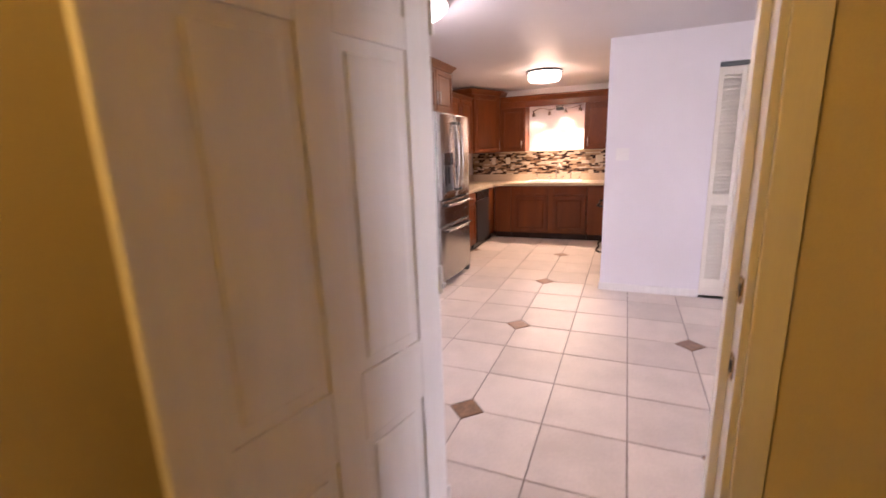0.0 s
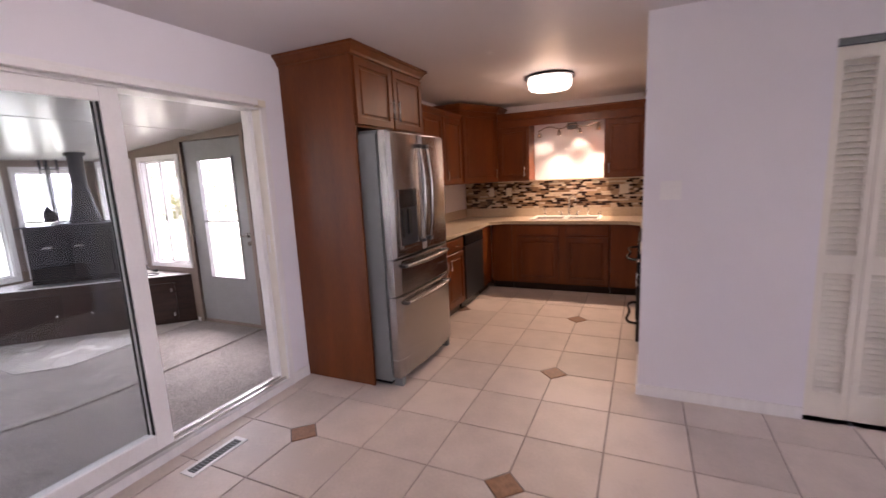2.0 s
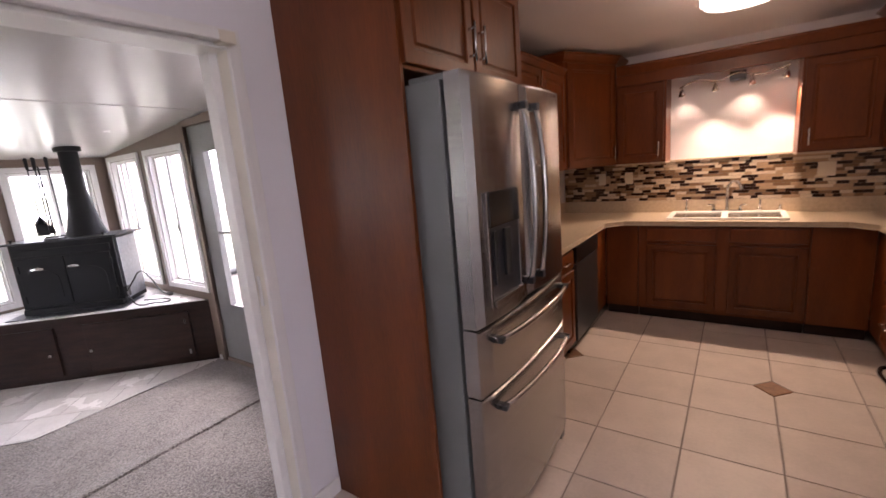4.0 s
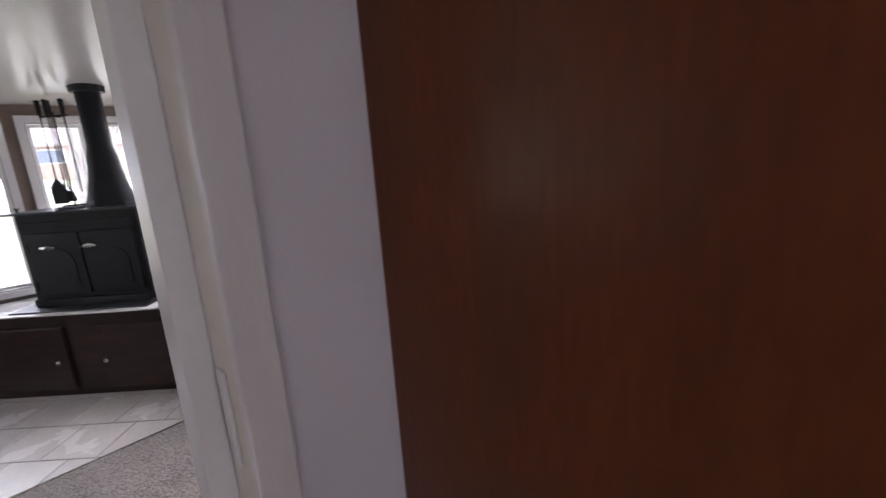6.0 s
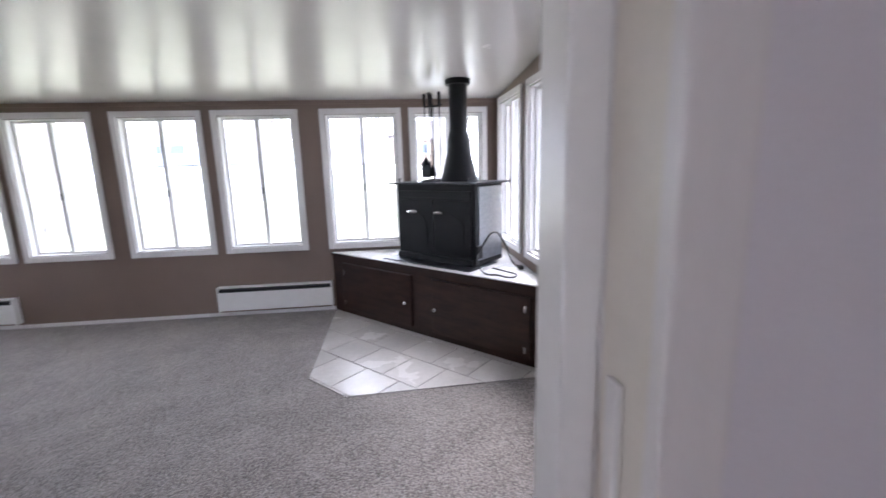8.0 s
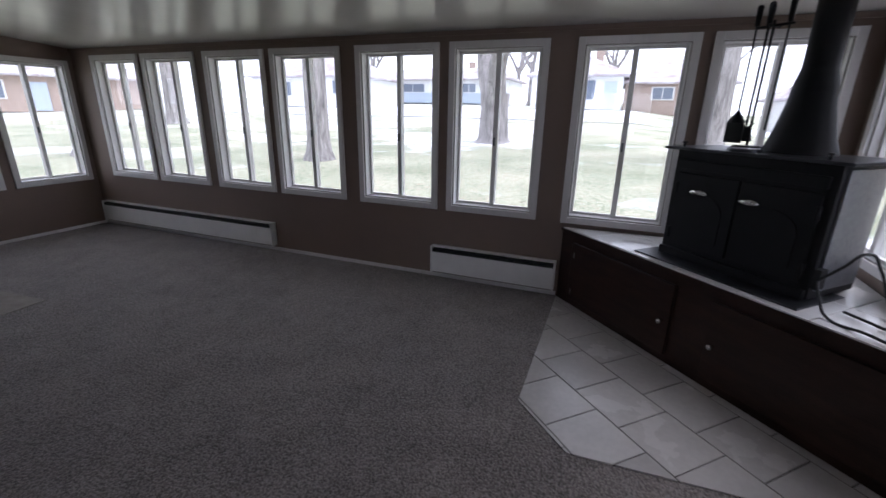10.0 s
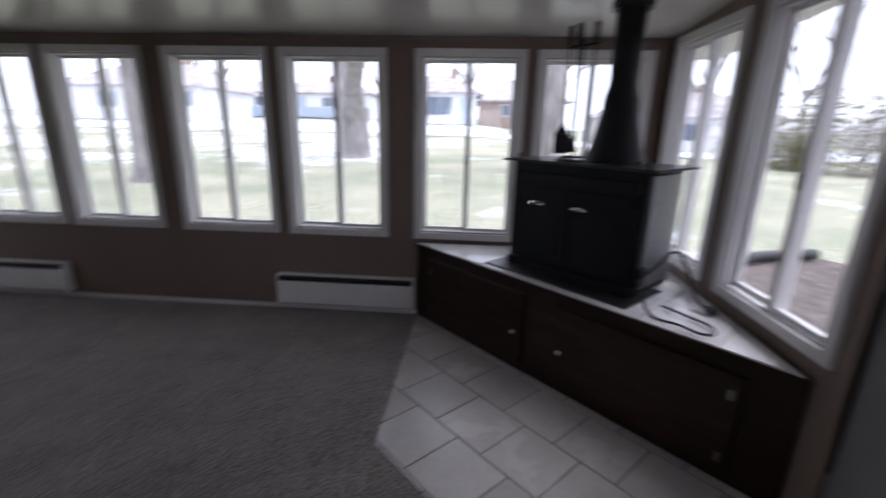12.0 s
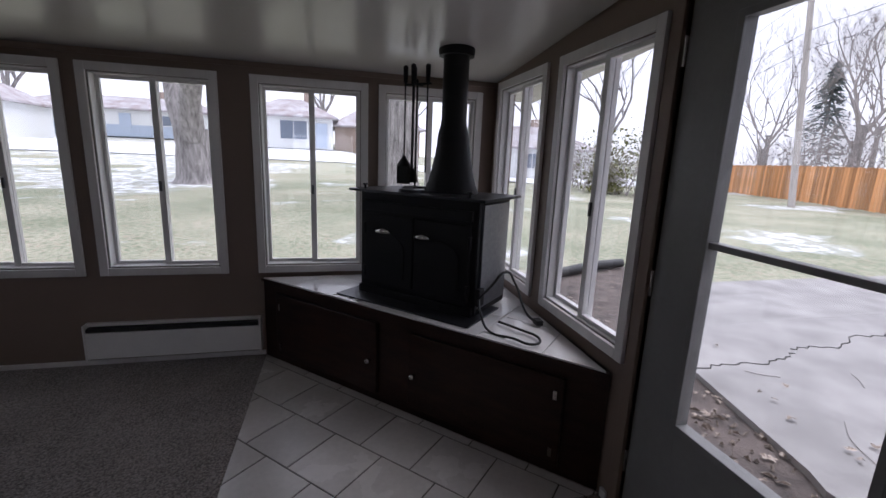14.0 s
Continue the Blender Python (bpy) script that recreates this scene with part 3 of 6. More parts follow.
# west run
X0 = 0.58
cw = cabinet("base_cabinet", (X0, 0.99, 0), 90, 0.94, 0.575, 0, 0.87,
             [(0.02, 0.46, 0.72, 0.85, (0.24, 0.785, -0.12), "drawer_front"), (0.48, 0.92, 0.72, 0.85, (0.7, 0.785, -0.12), "drawer_front"),
              (0.02, 0.46, 0.13, 0.7, (0.42, 0.6, 0.12)), (0.48, 0.92, 0.13, 0.7, (0.52, 0.6, 0.12))], "cherry wood base cabinet with two drawers beside the refrigerator", 0.1)
dw = thing("dishwasher", (X0, 1.935, 0), 90, "black and steel built-in dishwasher under the counter", "dishwasher")
bpart("body", (0.002, 0.0, 0.1, 0.598, 0.55, 0.865), M["black"], dw)
bpart("door", (0.004, -0.03, 0.115, 0.596, 0.0, 0.73), M["ironplate"], dw, "dark stainless door", bev=0.006)
bpart("control_panel", (0.004, -0.034, 0.735, 0.596, 0.0, 0.86), M["black"], dw, "black control panel", bev=0.006)
bpart("kick_plate", (0.004, 0.04, 0.0, 0.596, 0.5, 0.1), M["black"], dw)
cabinet("corner_base_cabinet", (X0, 2.538, 0), 90, 0.392, 0.575, 0, 0.87, [], "plain cherry wood corner cabinet", 0.1)
# north run
Y0 = 2.95
cabinet("corner_base_cabinet", (X0 + 0.002, Y0, 0), 0, 0.28, 0.565, 0, 0.87, [], "plain cherry wood corner cabinet", 0.1)
cabinet("sink_base_cabinet", (0.865, Y0, 0), 0, 1.2, 0.565, 0, 0.87,
        [(0.07, 0.6, 0.735, 0.852, None, "drawer_front"), (0.69, 1.185, 0.735, 0.852, None, "drawer_front"),
         (0.07, 0.6, 0.13, 0.705), (0.69, 1.185, 0.13, 0.705)], "cherry wood sink cabinet with two doors", 0.1)
cabinet("corner_base_cabinet", (2.068, Y0, 0), 0, 0.36, 0.565, 0, 0.87, [], "plain cherry wood corner cabinet", 0.1)
# east run, seen edge-on
X1 = 2.43
cabinet("drawer_cabinet", (X1, 2.945, 0), -90, 0.765, 0.63, 0, 0.87,
        [(0.33, 0.745, 0.7, 0.85, (0.54, 0.775, -0.13), "drawer_front"), (0.33, 0.745, 0.42, 0.68, (0.54, 0.6, -0.13), "drawer_front"), (0.33, 0.745, 0.13, 0.4, (0.54, 0.32, -0.13), "drawer_front")],
        "cherry wood drawer cabinet beside the range", 0.1)
cabinet("base_cabinet", (X1, 1.375, 0), -90, 0.35, 0.63, 0, 0.87, [(0.015, 0.335, 0.72, 0.85, (0.17, 0.785, -0.1), "drawer_front"), (0.015, 0.335, 0.13, 0.7, (0.05, 0.6, 0.12))],
        "narrow cherry wood base cabinet beside the range", 0.1)

# range
rg = thing("range", (X1 - 0.02, 2.17, 0), -90, "black electric range with a glass cooktop", "range")
bpart("body", (0.003, 0.02, 0.02, 0.78, 0.64, 0.895), M["black"], rg, bev=0.004)
bpart("cooktop", (0.0, -0.02, 0.895, 0.783, 0.62, 0.925), M["black"], rg, "glossy black glass cooktop", bev=0.006)
bpart("oven_door", (0.01, -0.035, 0.23, 0.773, 0.02, 0.8), M["black"], rg, bev=0.008)
bpart("drawer", (0.01, -0.03, 0.03, 0.773, 0.02, 0.215), M["black"], rg, bev=0.008)
bpart("control_strip", (0.01, -0.03, 0.81, 0.773, 0.02, 0.89), M["black"], rg, bev=0.006)
bpart("backguard", (0.0, 0.58, 0.925, 0.783, 0.64, 1.1), M["black"], rg, bev=0.006)
for zz, q in ((0.745, 0.05), (0.18, 0.045)):
    tube("handle", [(0.06, -0.035, zz), (0.08, -0.035 - q, zz), (0.39, -0.045 - q, zz), (0.7, -0.035 - q, zz), (0.72, -0.035, zz)], 0.012, M["black"], rg, "black bow handle")

# counter
bm = bmesh.new()
prism(bm, [(0.0, 0.99), (0.61, 0.99), (0.61, 2.78), (0.75, 2.92), (2.27, 2.92), (2.4, 2.79), (2.4, 2.175), (3.07, 2.175), (3.07, 3.518), (0.0, 3.518)], 0.872, 0.912)
bmesh.ops.bevel(bm, geom=[e for e in bm.edges], offset=0.006, segments=2, affect="EDGES")
ct = thing("countertop", label="beige laminate U-shaped countertop with low upstand", category="countertop")
part("top", bm, M["counter"], ct)
part("upstand", boxes((0.0, 3.5, 0.912, 3.07, 3.518, 1.03), (0.0, 0.99, 0.912, 0.018, 3.5, 1.03), (3.052, 2.175, 0.912, 3.07, 3.5, 1.03), bev=0.003), M["counter"], ct)
bpart("end_top", (2.4, 1.022, 0.872, 3.07, 1.384, 0.912), M["counter"], ct, bev=0.006)

# sink
sk = thing("sink", label="white double bowl drop-in kitchen sink", category="sink")
bm = bmesh.new()
sx0, sx1, sy0, sy1 = 1.08, 1.94, 3.0, 3.46
xm = (sx0 + sx1) / 2
for spec in ((sx0, sy0, 0.913, sx1, sy0 + 0.04, 0.93), (sx0, sy1 - 0.08, 0.913, sx1, sy1, 0.93), (sx0, sy0 + 0.04, 0.913, sx0 + 0.04, sy1 - 0.08, 0.93), (sx1 - 0.04, sy0 + 0.04, 0.913, sx1, sy1 - 0.08, 0.93), (xm - 0.025, sy0 + 0.04, 0.913, xm + 0.025, sy1 - 0.08, 0.93)):
    box(bm, *spec, bev=0.005)
part("rim", bm, M["heater"], sk)
for a, b in ((sx0 + 0.04, xm - 0.025), (xm + 0.025, sx1 - 0.04)):
    bpart("bowl", (a, sy0 + 0.04, 0.9125, b, sy1 - 0.08, 0.917), M["steel"], sk, "steel bowl bottom", bev=0)
fc = thing("faucet", (1.52, 3.43, 0.93), label="chrome gooseneck kitchen faucet with two handles", category="faucet")
tube("spout", [(0, 0, 0), (0, 0, 0.17), (0.012, -0.02, 0.24), (0.055, -0.065, 0.27), (0.095, -0.105, 0.235), (0.1, -0.11, 0.2)], 0.013, M["chrome"], fc)
bpart("base", (-0.12, -0.025, 0, 0.12, 0.025, 0.012), M["chrome"], fc)
for q in (-0.1, 0.1):
    bm = bmesh.new()
    cylinder(bm, (q, 0, 0.01), (q, 0, 0.05), 0.016, 0.011)
    cylinder(bm, (q, 0, 0.052), (q + (0.05 if q > 0 else -0.05), -0.01, 0.062), 0.007)
    part("lever", bm, M["chrome"], fc, smooth=True)
for nm, px, hh, lb, cat in (("soap_pump", 1.2, 0.11, "chrome built-in soap pump", "soap dispenser"), ("side_sprayer", 1.76, 0.1, "chrome pull-out side sprayer", "sprayer"), ("water_tap", 1.9, 0.05, "small chrome drinking tap", "tap")):
    t = thing(nm, (px, 3.43, 0.93), label=lb, category=cat)
    bm = bmesh.new()
    cylinder(bm, (0, 0, 0), (0, 0, 0.03), 0.02, 0.012)
    cylinder(bm, (0, 0, 0.03), (0, 0, hh), 0.009, 0.011)
    part("body", bm, M["chrome"], t, smooth=True)
    bm = bmesh.new()
    cylinder(bm, (0, 0.005, hh), (0, -0.06, hh + 0.01), 0.009, 0.006)
    part("nozzle", bm, M["chrome"], t, smooth=True)

# uppers
UZ = 1.415
cu = cabinet("wall_cabinet", (0.33, 0.99, 0), 90, 1.6, 0.328, UZ, 2.2,
             [(0.02, 0.52, UZ + 0.015, 2.185, (0.48, 1.53, 0.12)), (0.54, 1.05, UZ + 0.015, 2.185, (0.58, 1.53, 0.12)), (1.07, 1.58, UZ + 0.015, 2.185, (1.11, 1.53, 0.12))], "cherry wood wall cabinet over the side counter")
crown(cu, [(0.0, 0.0), (1.6, 0.0)], 2.19, M["wood"], 0.06, 0.04)


def corner_upper(mirror):
    sx = -1 if mirror else 1
    ox = 3.07 if mirror else 0.0
    c = thing("corner_wall_cabinet", label="taller diagonal cherry wood corner wall cabinet", category="cabinet", group="kitchen cabinets")
    pts = [(0.002, 2.6), (0.33, 2.6), (0.62, 3.19), (0.62, 3.515), (0.002, 3.515)]
    out = [(ox + sx * x, y) for x, y in pts]
    if mirror:
        out = out[::-1]
    bm = bmesh.new()
    prism(bm, out, UZ, 2.33)
    part("carcass", bm, M["wood"], c)
    path = [(ox + sx * x, y) for x, y in ((0.0, 2.6), (0.33, 2.6), (0.62, 3.19), (0.62, 3.51))]
    if mirror:
        path = path[::-1]
    crown(c, path, 2.315, M["wood"], 0.075, 0.055)
    f = new("front")
    f.parent = c
    a, b = (Vector((ox + sx * 0.33, 2.6, 0)), Vector((ox + sx * 0.62, 3.19, 0)))
    if mirror:
        a, b = b, a
    f.matrix_basis = pose(a.x, a.y, 0, 0, 0, math.degrees(math.atan2(b.y - a.y, b.x - a.x)))
    ln = (b - a).length
    panel_door(f, 0.03, ln - 0.03, UZ + 0.015, 2.31, M["wood"], handle=(ln - 0.07, 1.53, 0.12))


corner_upper(False)
corner_upper(True)
c1 = cabinet("wall_cabinet", (0.622, 3.19, 0), 0, 0.425, 0.325, UZ, 2.2, [(0.02, 0.405, UZ + 0.015, 2.1, (0.37, 1.53, 0.13))], "cherry wood wall cabinet beside the lit recess")
c2 = cabinet("wall_cabinet", (1.965, 3.19, 0), 0, 0.48, 0.325, UZ, 2.2, [(0.02, 0.46, UZ + 0.015, 2.1, (0.06, 1.53, 0.13))], "cherry wood wall cabinet beside the lit recess")
va = thing("valance", label="cherry wood valance board over the sink recess", category="valance")
bpart("board", (1.048, 3.175, 2.11, 1.964, 3.195, 2.215), M["wood"], va)
bpart("board_face", (0.64, 3.163, 2.11, 2.43, 3.174, 2.215), M["wood"], va)
crown(va, [(0.64, 3.163), (2.43, 3.163)], 2.2, M["wood"], 0.085, 0.04)
lr = thing("light_rail", label="pale ledge under the wall cabinets", category="ledge")
part("strip", boxes((0.62, 3.2, UZ - 0.016, 1.048, 3.49, UZ - 0.001), (1.964, 3.2, UZ - 0.016, 2.45, 3.49, UZ - 0.001), (0.62, 3.49, UZ - 0.016, 2.45, 3.519, UZ + 0.002), bev=0.002), M["counter"], lr)

# sink track light
tl = thing("track_light", label="wavy metal track light with four lit spots", category="track light")
tube("bar", [(1.13, 3.38, 2.05), (1.28, 3.34, 2.09), (1.42, 3.38, 2.06), (1.56, 3.34, 2.1), (1.7, 3.38, 2.07), (1.9, 3.34, 2.1)], 0.007, M["chrome"], tl)
bpart("canopy", (1.5, 3.36, 2.05, 1.62, 3.519, 2.12), M["ironplate"], tl, bev=0.01)
for q, zz in ((1.15, 2.05), (1.4, 2.06), (1.66, 2.07), (1.88, 2.09)):
    bm = bmesh.new()
    cylinder(bm, (q, 3.36, zz), (q, 3.36, zz - 0.03), 0.008)
    cylinder(bm, (q, 3.36, zz - 0.03), (q, 3.375, zz - 0.075), 0.018, 0.03)
    s_ = part("spot", bm, M["chrome"], tl, smooth=True)
    bm = bmesh.new()
    cylinder(bm, (q, 3.374, zz - 0.07), (q, 3.376, zz - 0.078), 0.024)
    part("lens", bm, M["bulb"], s_, "glowing spot lens")

# ceiling lamps
kl = thing("ceiling_light", (1.57, 1.88, CEIL), label="drum flush-mount ceiling light with dark rim, lit", category="ceiling light")
bm = bmesh.new()
cylinder(bm, (0, 0, -0.022), (0, 0, 0), 0.235, 0.22, 40)
part("rim", bm, M["ironplate"], kl, "dark metal ceiling plate")
bm = bmesh.new()
cylinder(bm, (0, 0, -0.125), (0, 0, -0.024), 0.2, 0.2, 40)
bmesh.ops.bevel(bm, geom=[e for e in bm.edges if abs(e.verts[0].co.z + 0.125) < 0.001 and abs(e.verts[1].co.z + 0.125) < 0.001], offset=0.02, segments=3, affect="EDGES")
o = part("shade", bm, M["drum"], kl, "glowing white drum shade", True)
o.visible_shadow = False


def bowl(r, h, seg=40, rings=10):
    bm = bmesh.new()
    prev = None
    for i in range(rings + 1):
        a = math.pi / 2 * i / rings
        rr, z = r * math.cos(a), -h * math.sin(a)
        ring = [bm.verts.new((rr * math.cos(2 * math.pi * k / seg), rr * math.sin(2 * math.pi * k / seg), z)) for k in range(seg)] if i < rings else [bm.verts.new((0, 0, -h))]
        if prev:
            for k in range(seg):
                if len(ring) > 1:
                    bm.faces.new((prev[k], prev[(k + 1) % seg], ring[(k + 1) % seg], ring[k]))
                else:
                    bm.faces.new((prev[k], prev[(k + 1) % seg], ring[0]))
        prev = ring
    return bm


dlx = thing("ceiling_light", (1.27, -1.26, CEIL), label="frosted glass bowl ceiling light with metal rim, lit", category="ceiling light")
bm = bmesh.new()
cylinder(bm, (0, 0, -0.035), (0, 0, 0), 0.225, 0.2, 40)
part("rim", bm, M["brass"], dlx, "bronze metal ring")
bm = bowl(0.215, 0.1)
bmesh.ops.translate(bm, verts=bm.verts, vec=(0, 0, -0.036))
o = part("shade", bm, M["frosted"], dlx, "glowing frosted glass bowl", True)
o.visible_shadow = False
bm = bmesh.new()
cylinder(bm, (0, 0, -0.165), (0, 0, -0.134), 0.006, 0.014)
bmesh.ops.create_uvsphere(bm, u_segments=12, v_segments=8, radius=0.011, matrix=Matrix.Translation((0, 0, -0.168)))
part("finial", bm, M["chrome"], dlx, smooth=True)

# outlets on the backsplash and switches
for ox, w_ in ((0.42, 0.07), (0.68, 0.075), (2.19, 0.115), (2.7, 0.115)):
    e = thing("outlet", (ox, 3.499, 1.262), label="ivory plastic wall outlet on the mosaic", category="outlet")
    bpart("plate", (-w_ / 2, -0.006, -0.058, w_ / 2, 0, 0.058), M["outlet"], e, bev=0.002)
    part("socket", boxes(*((q - 0.016, -0.009, z - 0.013, q + 0.016, -0.005, z + 0.013) for q in ((0,) if w_ < 0.1 else (-0.025, 0.025)) for z in (-0.022, 0.022)), bev=0.001), M["outlet"], e)
for nm, px, py, pz in (("light_switch", 2.563, 0.51, 1.37), ("light_switch", 5.12, 2.66, 1.36)):
    e = thing(nm, (px, py, pz), label="white wall switch plate", category="switch")
    bpart("plate", (-0.058, -0.006, -0.058, 0.058, 0, 0.058), M["vinyl"], e, bev=0.002)
    for q in (-0.024, 0.024):
        bpart("toggle", (q - 0.005, -0.018, -0.006, q + 0.005, -0.006, 0.012), M["vinyl"], e, bev=0.001)

# floor register
fv = thing("floor_register", (0.228, -1.03, 0.0), label="white metal floor vent by the patio door", category="vent")
part("frame", boxes((-0.05, -0.18, 0.0, -0.03, 0.18, 0.006), (0.03, -0.18, 0.0, 0.05, 0.18, 0.006), (-0.03, -0.18, 0.0, 0.03, -0.155, 0.006), (-0.03, 0.155, 0.0, 0.03, 0.18, 0.006), bev=0.002), M["vinyl"], fv)
bpart("slot", (-0.03, -0.155, 0.0006, 0.03, 0.155, 0.002), M["rubber"], fv, "dark open slots", bev=0)
for q in range(15):
    bpart("louvre", (-0.03, -0.147 + q * 0.021, 0.002, 0.03, -0.141 + q * 0.021, 0.005), M["fridge_side"], fv, bev=0)

# louvred closet door
lv = thing("louvred_door", (3.3, 0.53, 0.0), label="cream bifold closet door with louvre slats", category="door")
bpart("top_track", (0.003, -0.012, 2.085, 0.412, 0.02, 2.118), M["fridge_side"], lv, "grey metal track", bev=0.001)
slat_me = None
for a in (0.005, 0.209):
    lf = new("leaf")
    lf.parent = lv
    lf.matrix_basis = pose(a, 0, 0.02)
    w_ = 0.2
    part("stile", boxes((0, 0, 0, 0.034, 0.028, 2.06), bev=0.002), M["cream"], lf)
    part("stile", boxes((w_ - 0.034, 0, 0, w_, 0.028, 2.06), bev=0.002), M["cream"], lf)
    for z_, hh in ((0, 0.16), (0.865, 0.1), (1.995, 0.065)):
        part("rail", boxes((0.034, 0, z_, w_ - 0.034, 0.028, z_ + hh), bev=0.002), M["cream"], lf)
    for lo, hi in ((0.16, 0.865), (0.965, 1.995)):
        n = int((hi - lo) / 0.032)
        for i in range(n):
            if slat_me is None:
                bm = boxes((0, -0.002, -0.019, w_ - 0.068, 0.004, 0.019))
                bmesh.ops.rotate(bm, verts=bm.verts, matrix=Matrix.Rotation(radians(-38), 3, "X"))
                slat = part("slat", bm, M["cream"], lf)
                slat_me = slat.data
            else:
                slat = new("slat", slat_me)
                slat.parent = lf
            slat.location = (0.034, 0.014, lo + (i + 0.5) * (hi - lo) / n)

# entry door, casing and strike
structure("door_casing", boxes((2.03, -2.96, 0, 2.048, -2.82, 2.042), (2.862, -2.96, 0, 2.88, -2.82, 2.042), (2.03, -2.96, 2.042, 2.88, -2.82, 2.06),
                               (1.965, -2.83, 0, 2.03, -2.816, 2.125), (2.88, -2.83, 0, 2.945, -2.816, 2.125), (2.03, -2.83, 2.06, 2.88, -2.816, 2.125),
                               (1.965, -2.968, 0, 2.03, -2.956, 2.125), (2.88, -2.968, 0, 2.945, -2.956, 2.125), (2.03, -2.968, 2.06, 2.88, -2.956, 2.125),
                               (2.842, -2.9, 0, 2.862, -2.86, 2.04), (2.048, -2.9, 0, 2.06, -2.86, 2.04), bev=0.003), M["door"], "white painted door frame", "door frame")
for zz in (0.93, 1.12):
    e = thing("strike_plate", (2.861, -2.935, zz), label="worn metal strike plate in the door frame", category="strike plate")
    bpart("plate", (-0.004, -0.014, -0.03, 0.0, 0.014, 0.03), M["brass"], e, bev=0.001)
    bpart("hole", (-0.006, -0.007, -0.014, -0.004, 0.007, 0.014), M["rubber"], e, "dark latch hole", bev=0)
ed = thing("door", (2.082, -2.872, 0.012), -102, "white moulded six-panel door standing open", "door")
LW = 0.81
bm = bmesh.new()
ST, RT = 0.11, 0.018
xs = [0, ST, (LW - 0.1) / 2, (LW + 0.1) / 2, LW - ST, LW]
zs = [0, 0.2, 0.7, 0.89, 1.7, 1.78, 1.93, 2.02]
box(bm, 0.004, -0.028, 0.004, LW - 0.004, -0.008, 2.016)
for a, b in ((xs[0], xs[1]), (xs[2], xs[3]), (xs[4], xs[5])):
    box(bm, a, -0.036, 0, b, 0.0, 2.02, 0.004)
for a, b in ((zs[0], zs[1]), (zs[2], zs[3]), (zs[4], zs[5]), (zs[6], zs[7])):
    for u, v in ((xs[1], xs[2]), (xs[3], xs[4])):
        box(bm, u, -0.036, a, v, 0.0, b, 0.004)
for a, b in ((zs[1], zs[2]), (zs[3], zs[4]), (zs[5], zs[6])):
    for u, v in ((xs[1], xs[2]), (xs[3], xs[4])):
        box(bm, u + 0.03, -0.034, a + 0.03, v - 0.03, -0.002, b - 0.03, 0.009)
part("leaf", bm, M["door"], ed)
for zz in (0.25, 1.05, 1.8):
    bm = bmesh.new()
    cylinder(bm, (0.0, 0.004, zz - 0.045), (0.0, 0.004, zz + 0.045), 0.006, seg=10)
    part("hinge", bm, M["door"], ed, "white painted hinge knuckle")
for sgn in (0.03, -0.066):
    bm = bmesh.new()
    bmesh.ops.create_uvsphere(bm, u_segments=16, v_segments=10, radius=0.027, matrix=Matrix.Translation((LW - 0.06, sgn, 0.795)))
    cylinder(bm, (LW - 0.06, sgn * 0.2 - 0.012, 0.795), (LW - 0.06, sgn, 0.795), 0.012)
    part("door_knob", bm, M["brass"], ed, "brass door knob", True)
# ---- sunroom windows ----
def window(name, place, turn, w, h, depth, label):
    """A white two-light sliding window in the local plane y=0, with the room on the -y side."""
    t = tagged(new(name), label, "window", kind="structure")
    t.matrix_basis = pose(*place, 0, 0, turn)
    e = 0.046
    for a, b in (((0, 0), (e, h)), ((w - e, 0), (w, h)), ((e, 0), (w - e, e)), ((e, h - e), (w - e, h))):
        bpart("casing", (a[0], -0.018, a[1], b[0], 0.0, b[1]), M["trim"], t)
    f = 0.01
    for a, b in (((e, e), (e + f, h - e)), ((w - e - f, e), (w - e, h - e)), ((e + f, e), (w - e - f, e + f)), ((e + f, h - e - f), (w - e - f, h - e))):
        bpart("frame", (a[0], 0.0, a[1], b[0], depth, b[1]), M["vinyl"], t, bev=0.002)
    i0, i1, j0, j1 = e + f, w - e - f, e + f, h - e - f
    m = (i0 + i1) / 2
    s, ms = 0.018, 0.034
    for k, (a, b, y) in enumerate(((i0, m + ms / 2, depth - 0.034), (m - ms / 2, i1, depth - 0.062))):
        sl, sr = (s, ms) if k == 0 else (ms, s)
        sh = part("sash", boxes((a, y, j0, a + sl, y + 0.025, j1), (b - sr, y, j0, b, y + 0.025, j1), (a + sl, y, j0, b - sr, y + 0.025, j0 + s), (a + sl, y, j1 - s, b - sr, y + 0.025, j1), bev=0.002), M["vinyl"], t)
        g = bpart("pane", (a + sl, y + 0.01, j0 + s, b - sr, y + 0.014, j1 - s), M["pane"], sh, bev=0)
        g.visible_shadow = False
    bpart("latch", (m - 0.012, depth - 0.071, h * 0.42, m + 0.004, depth - 0.061, h * 0.42 + 0.06), M["fridge_side"], t, "grey sash latch")
    return t


wi = 0
for a, b in W_SPANS:
    wi += 1
    window(f"window_{wi}", (XW, a, W_Z[0]), 90, b - a, W_Z[1] - W_Z[0], 0.1, "white framed two-pane sliding window facing the lawn")
for a, b in N_SPANS:
    wi += 1
    window(f"window_{wi}", (a, YN, N_Z[0]), 0, b - a, N_Z[1] - N_Z[0], 0.075, "white framed two-pane sliding window facing the patio")
wi += 1
window(f"window_{wi}", (-1.04, YN, 0.6), 0, 0.54, 1.34, 0.075, "narrow white framed window beside the door")
for a, b in S_SPANS:
    wi += 1
    window(f"window_{wi}", (b, YS, W_Z[0] - 0.06), 180, b - a, 1.215, 0.14, "white framed two-pane sliding window in the end wall")
# the turned frames on the west wall face the room: local -y points to +x

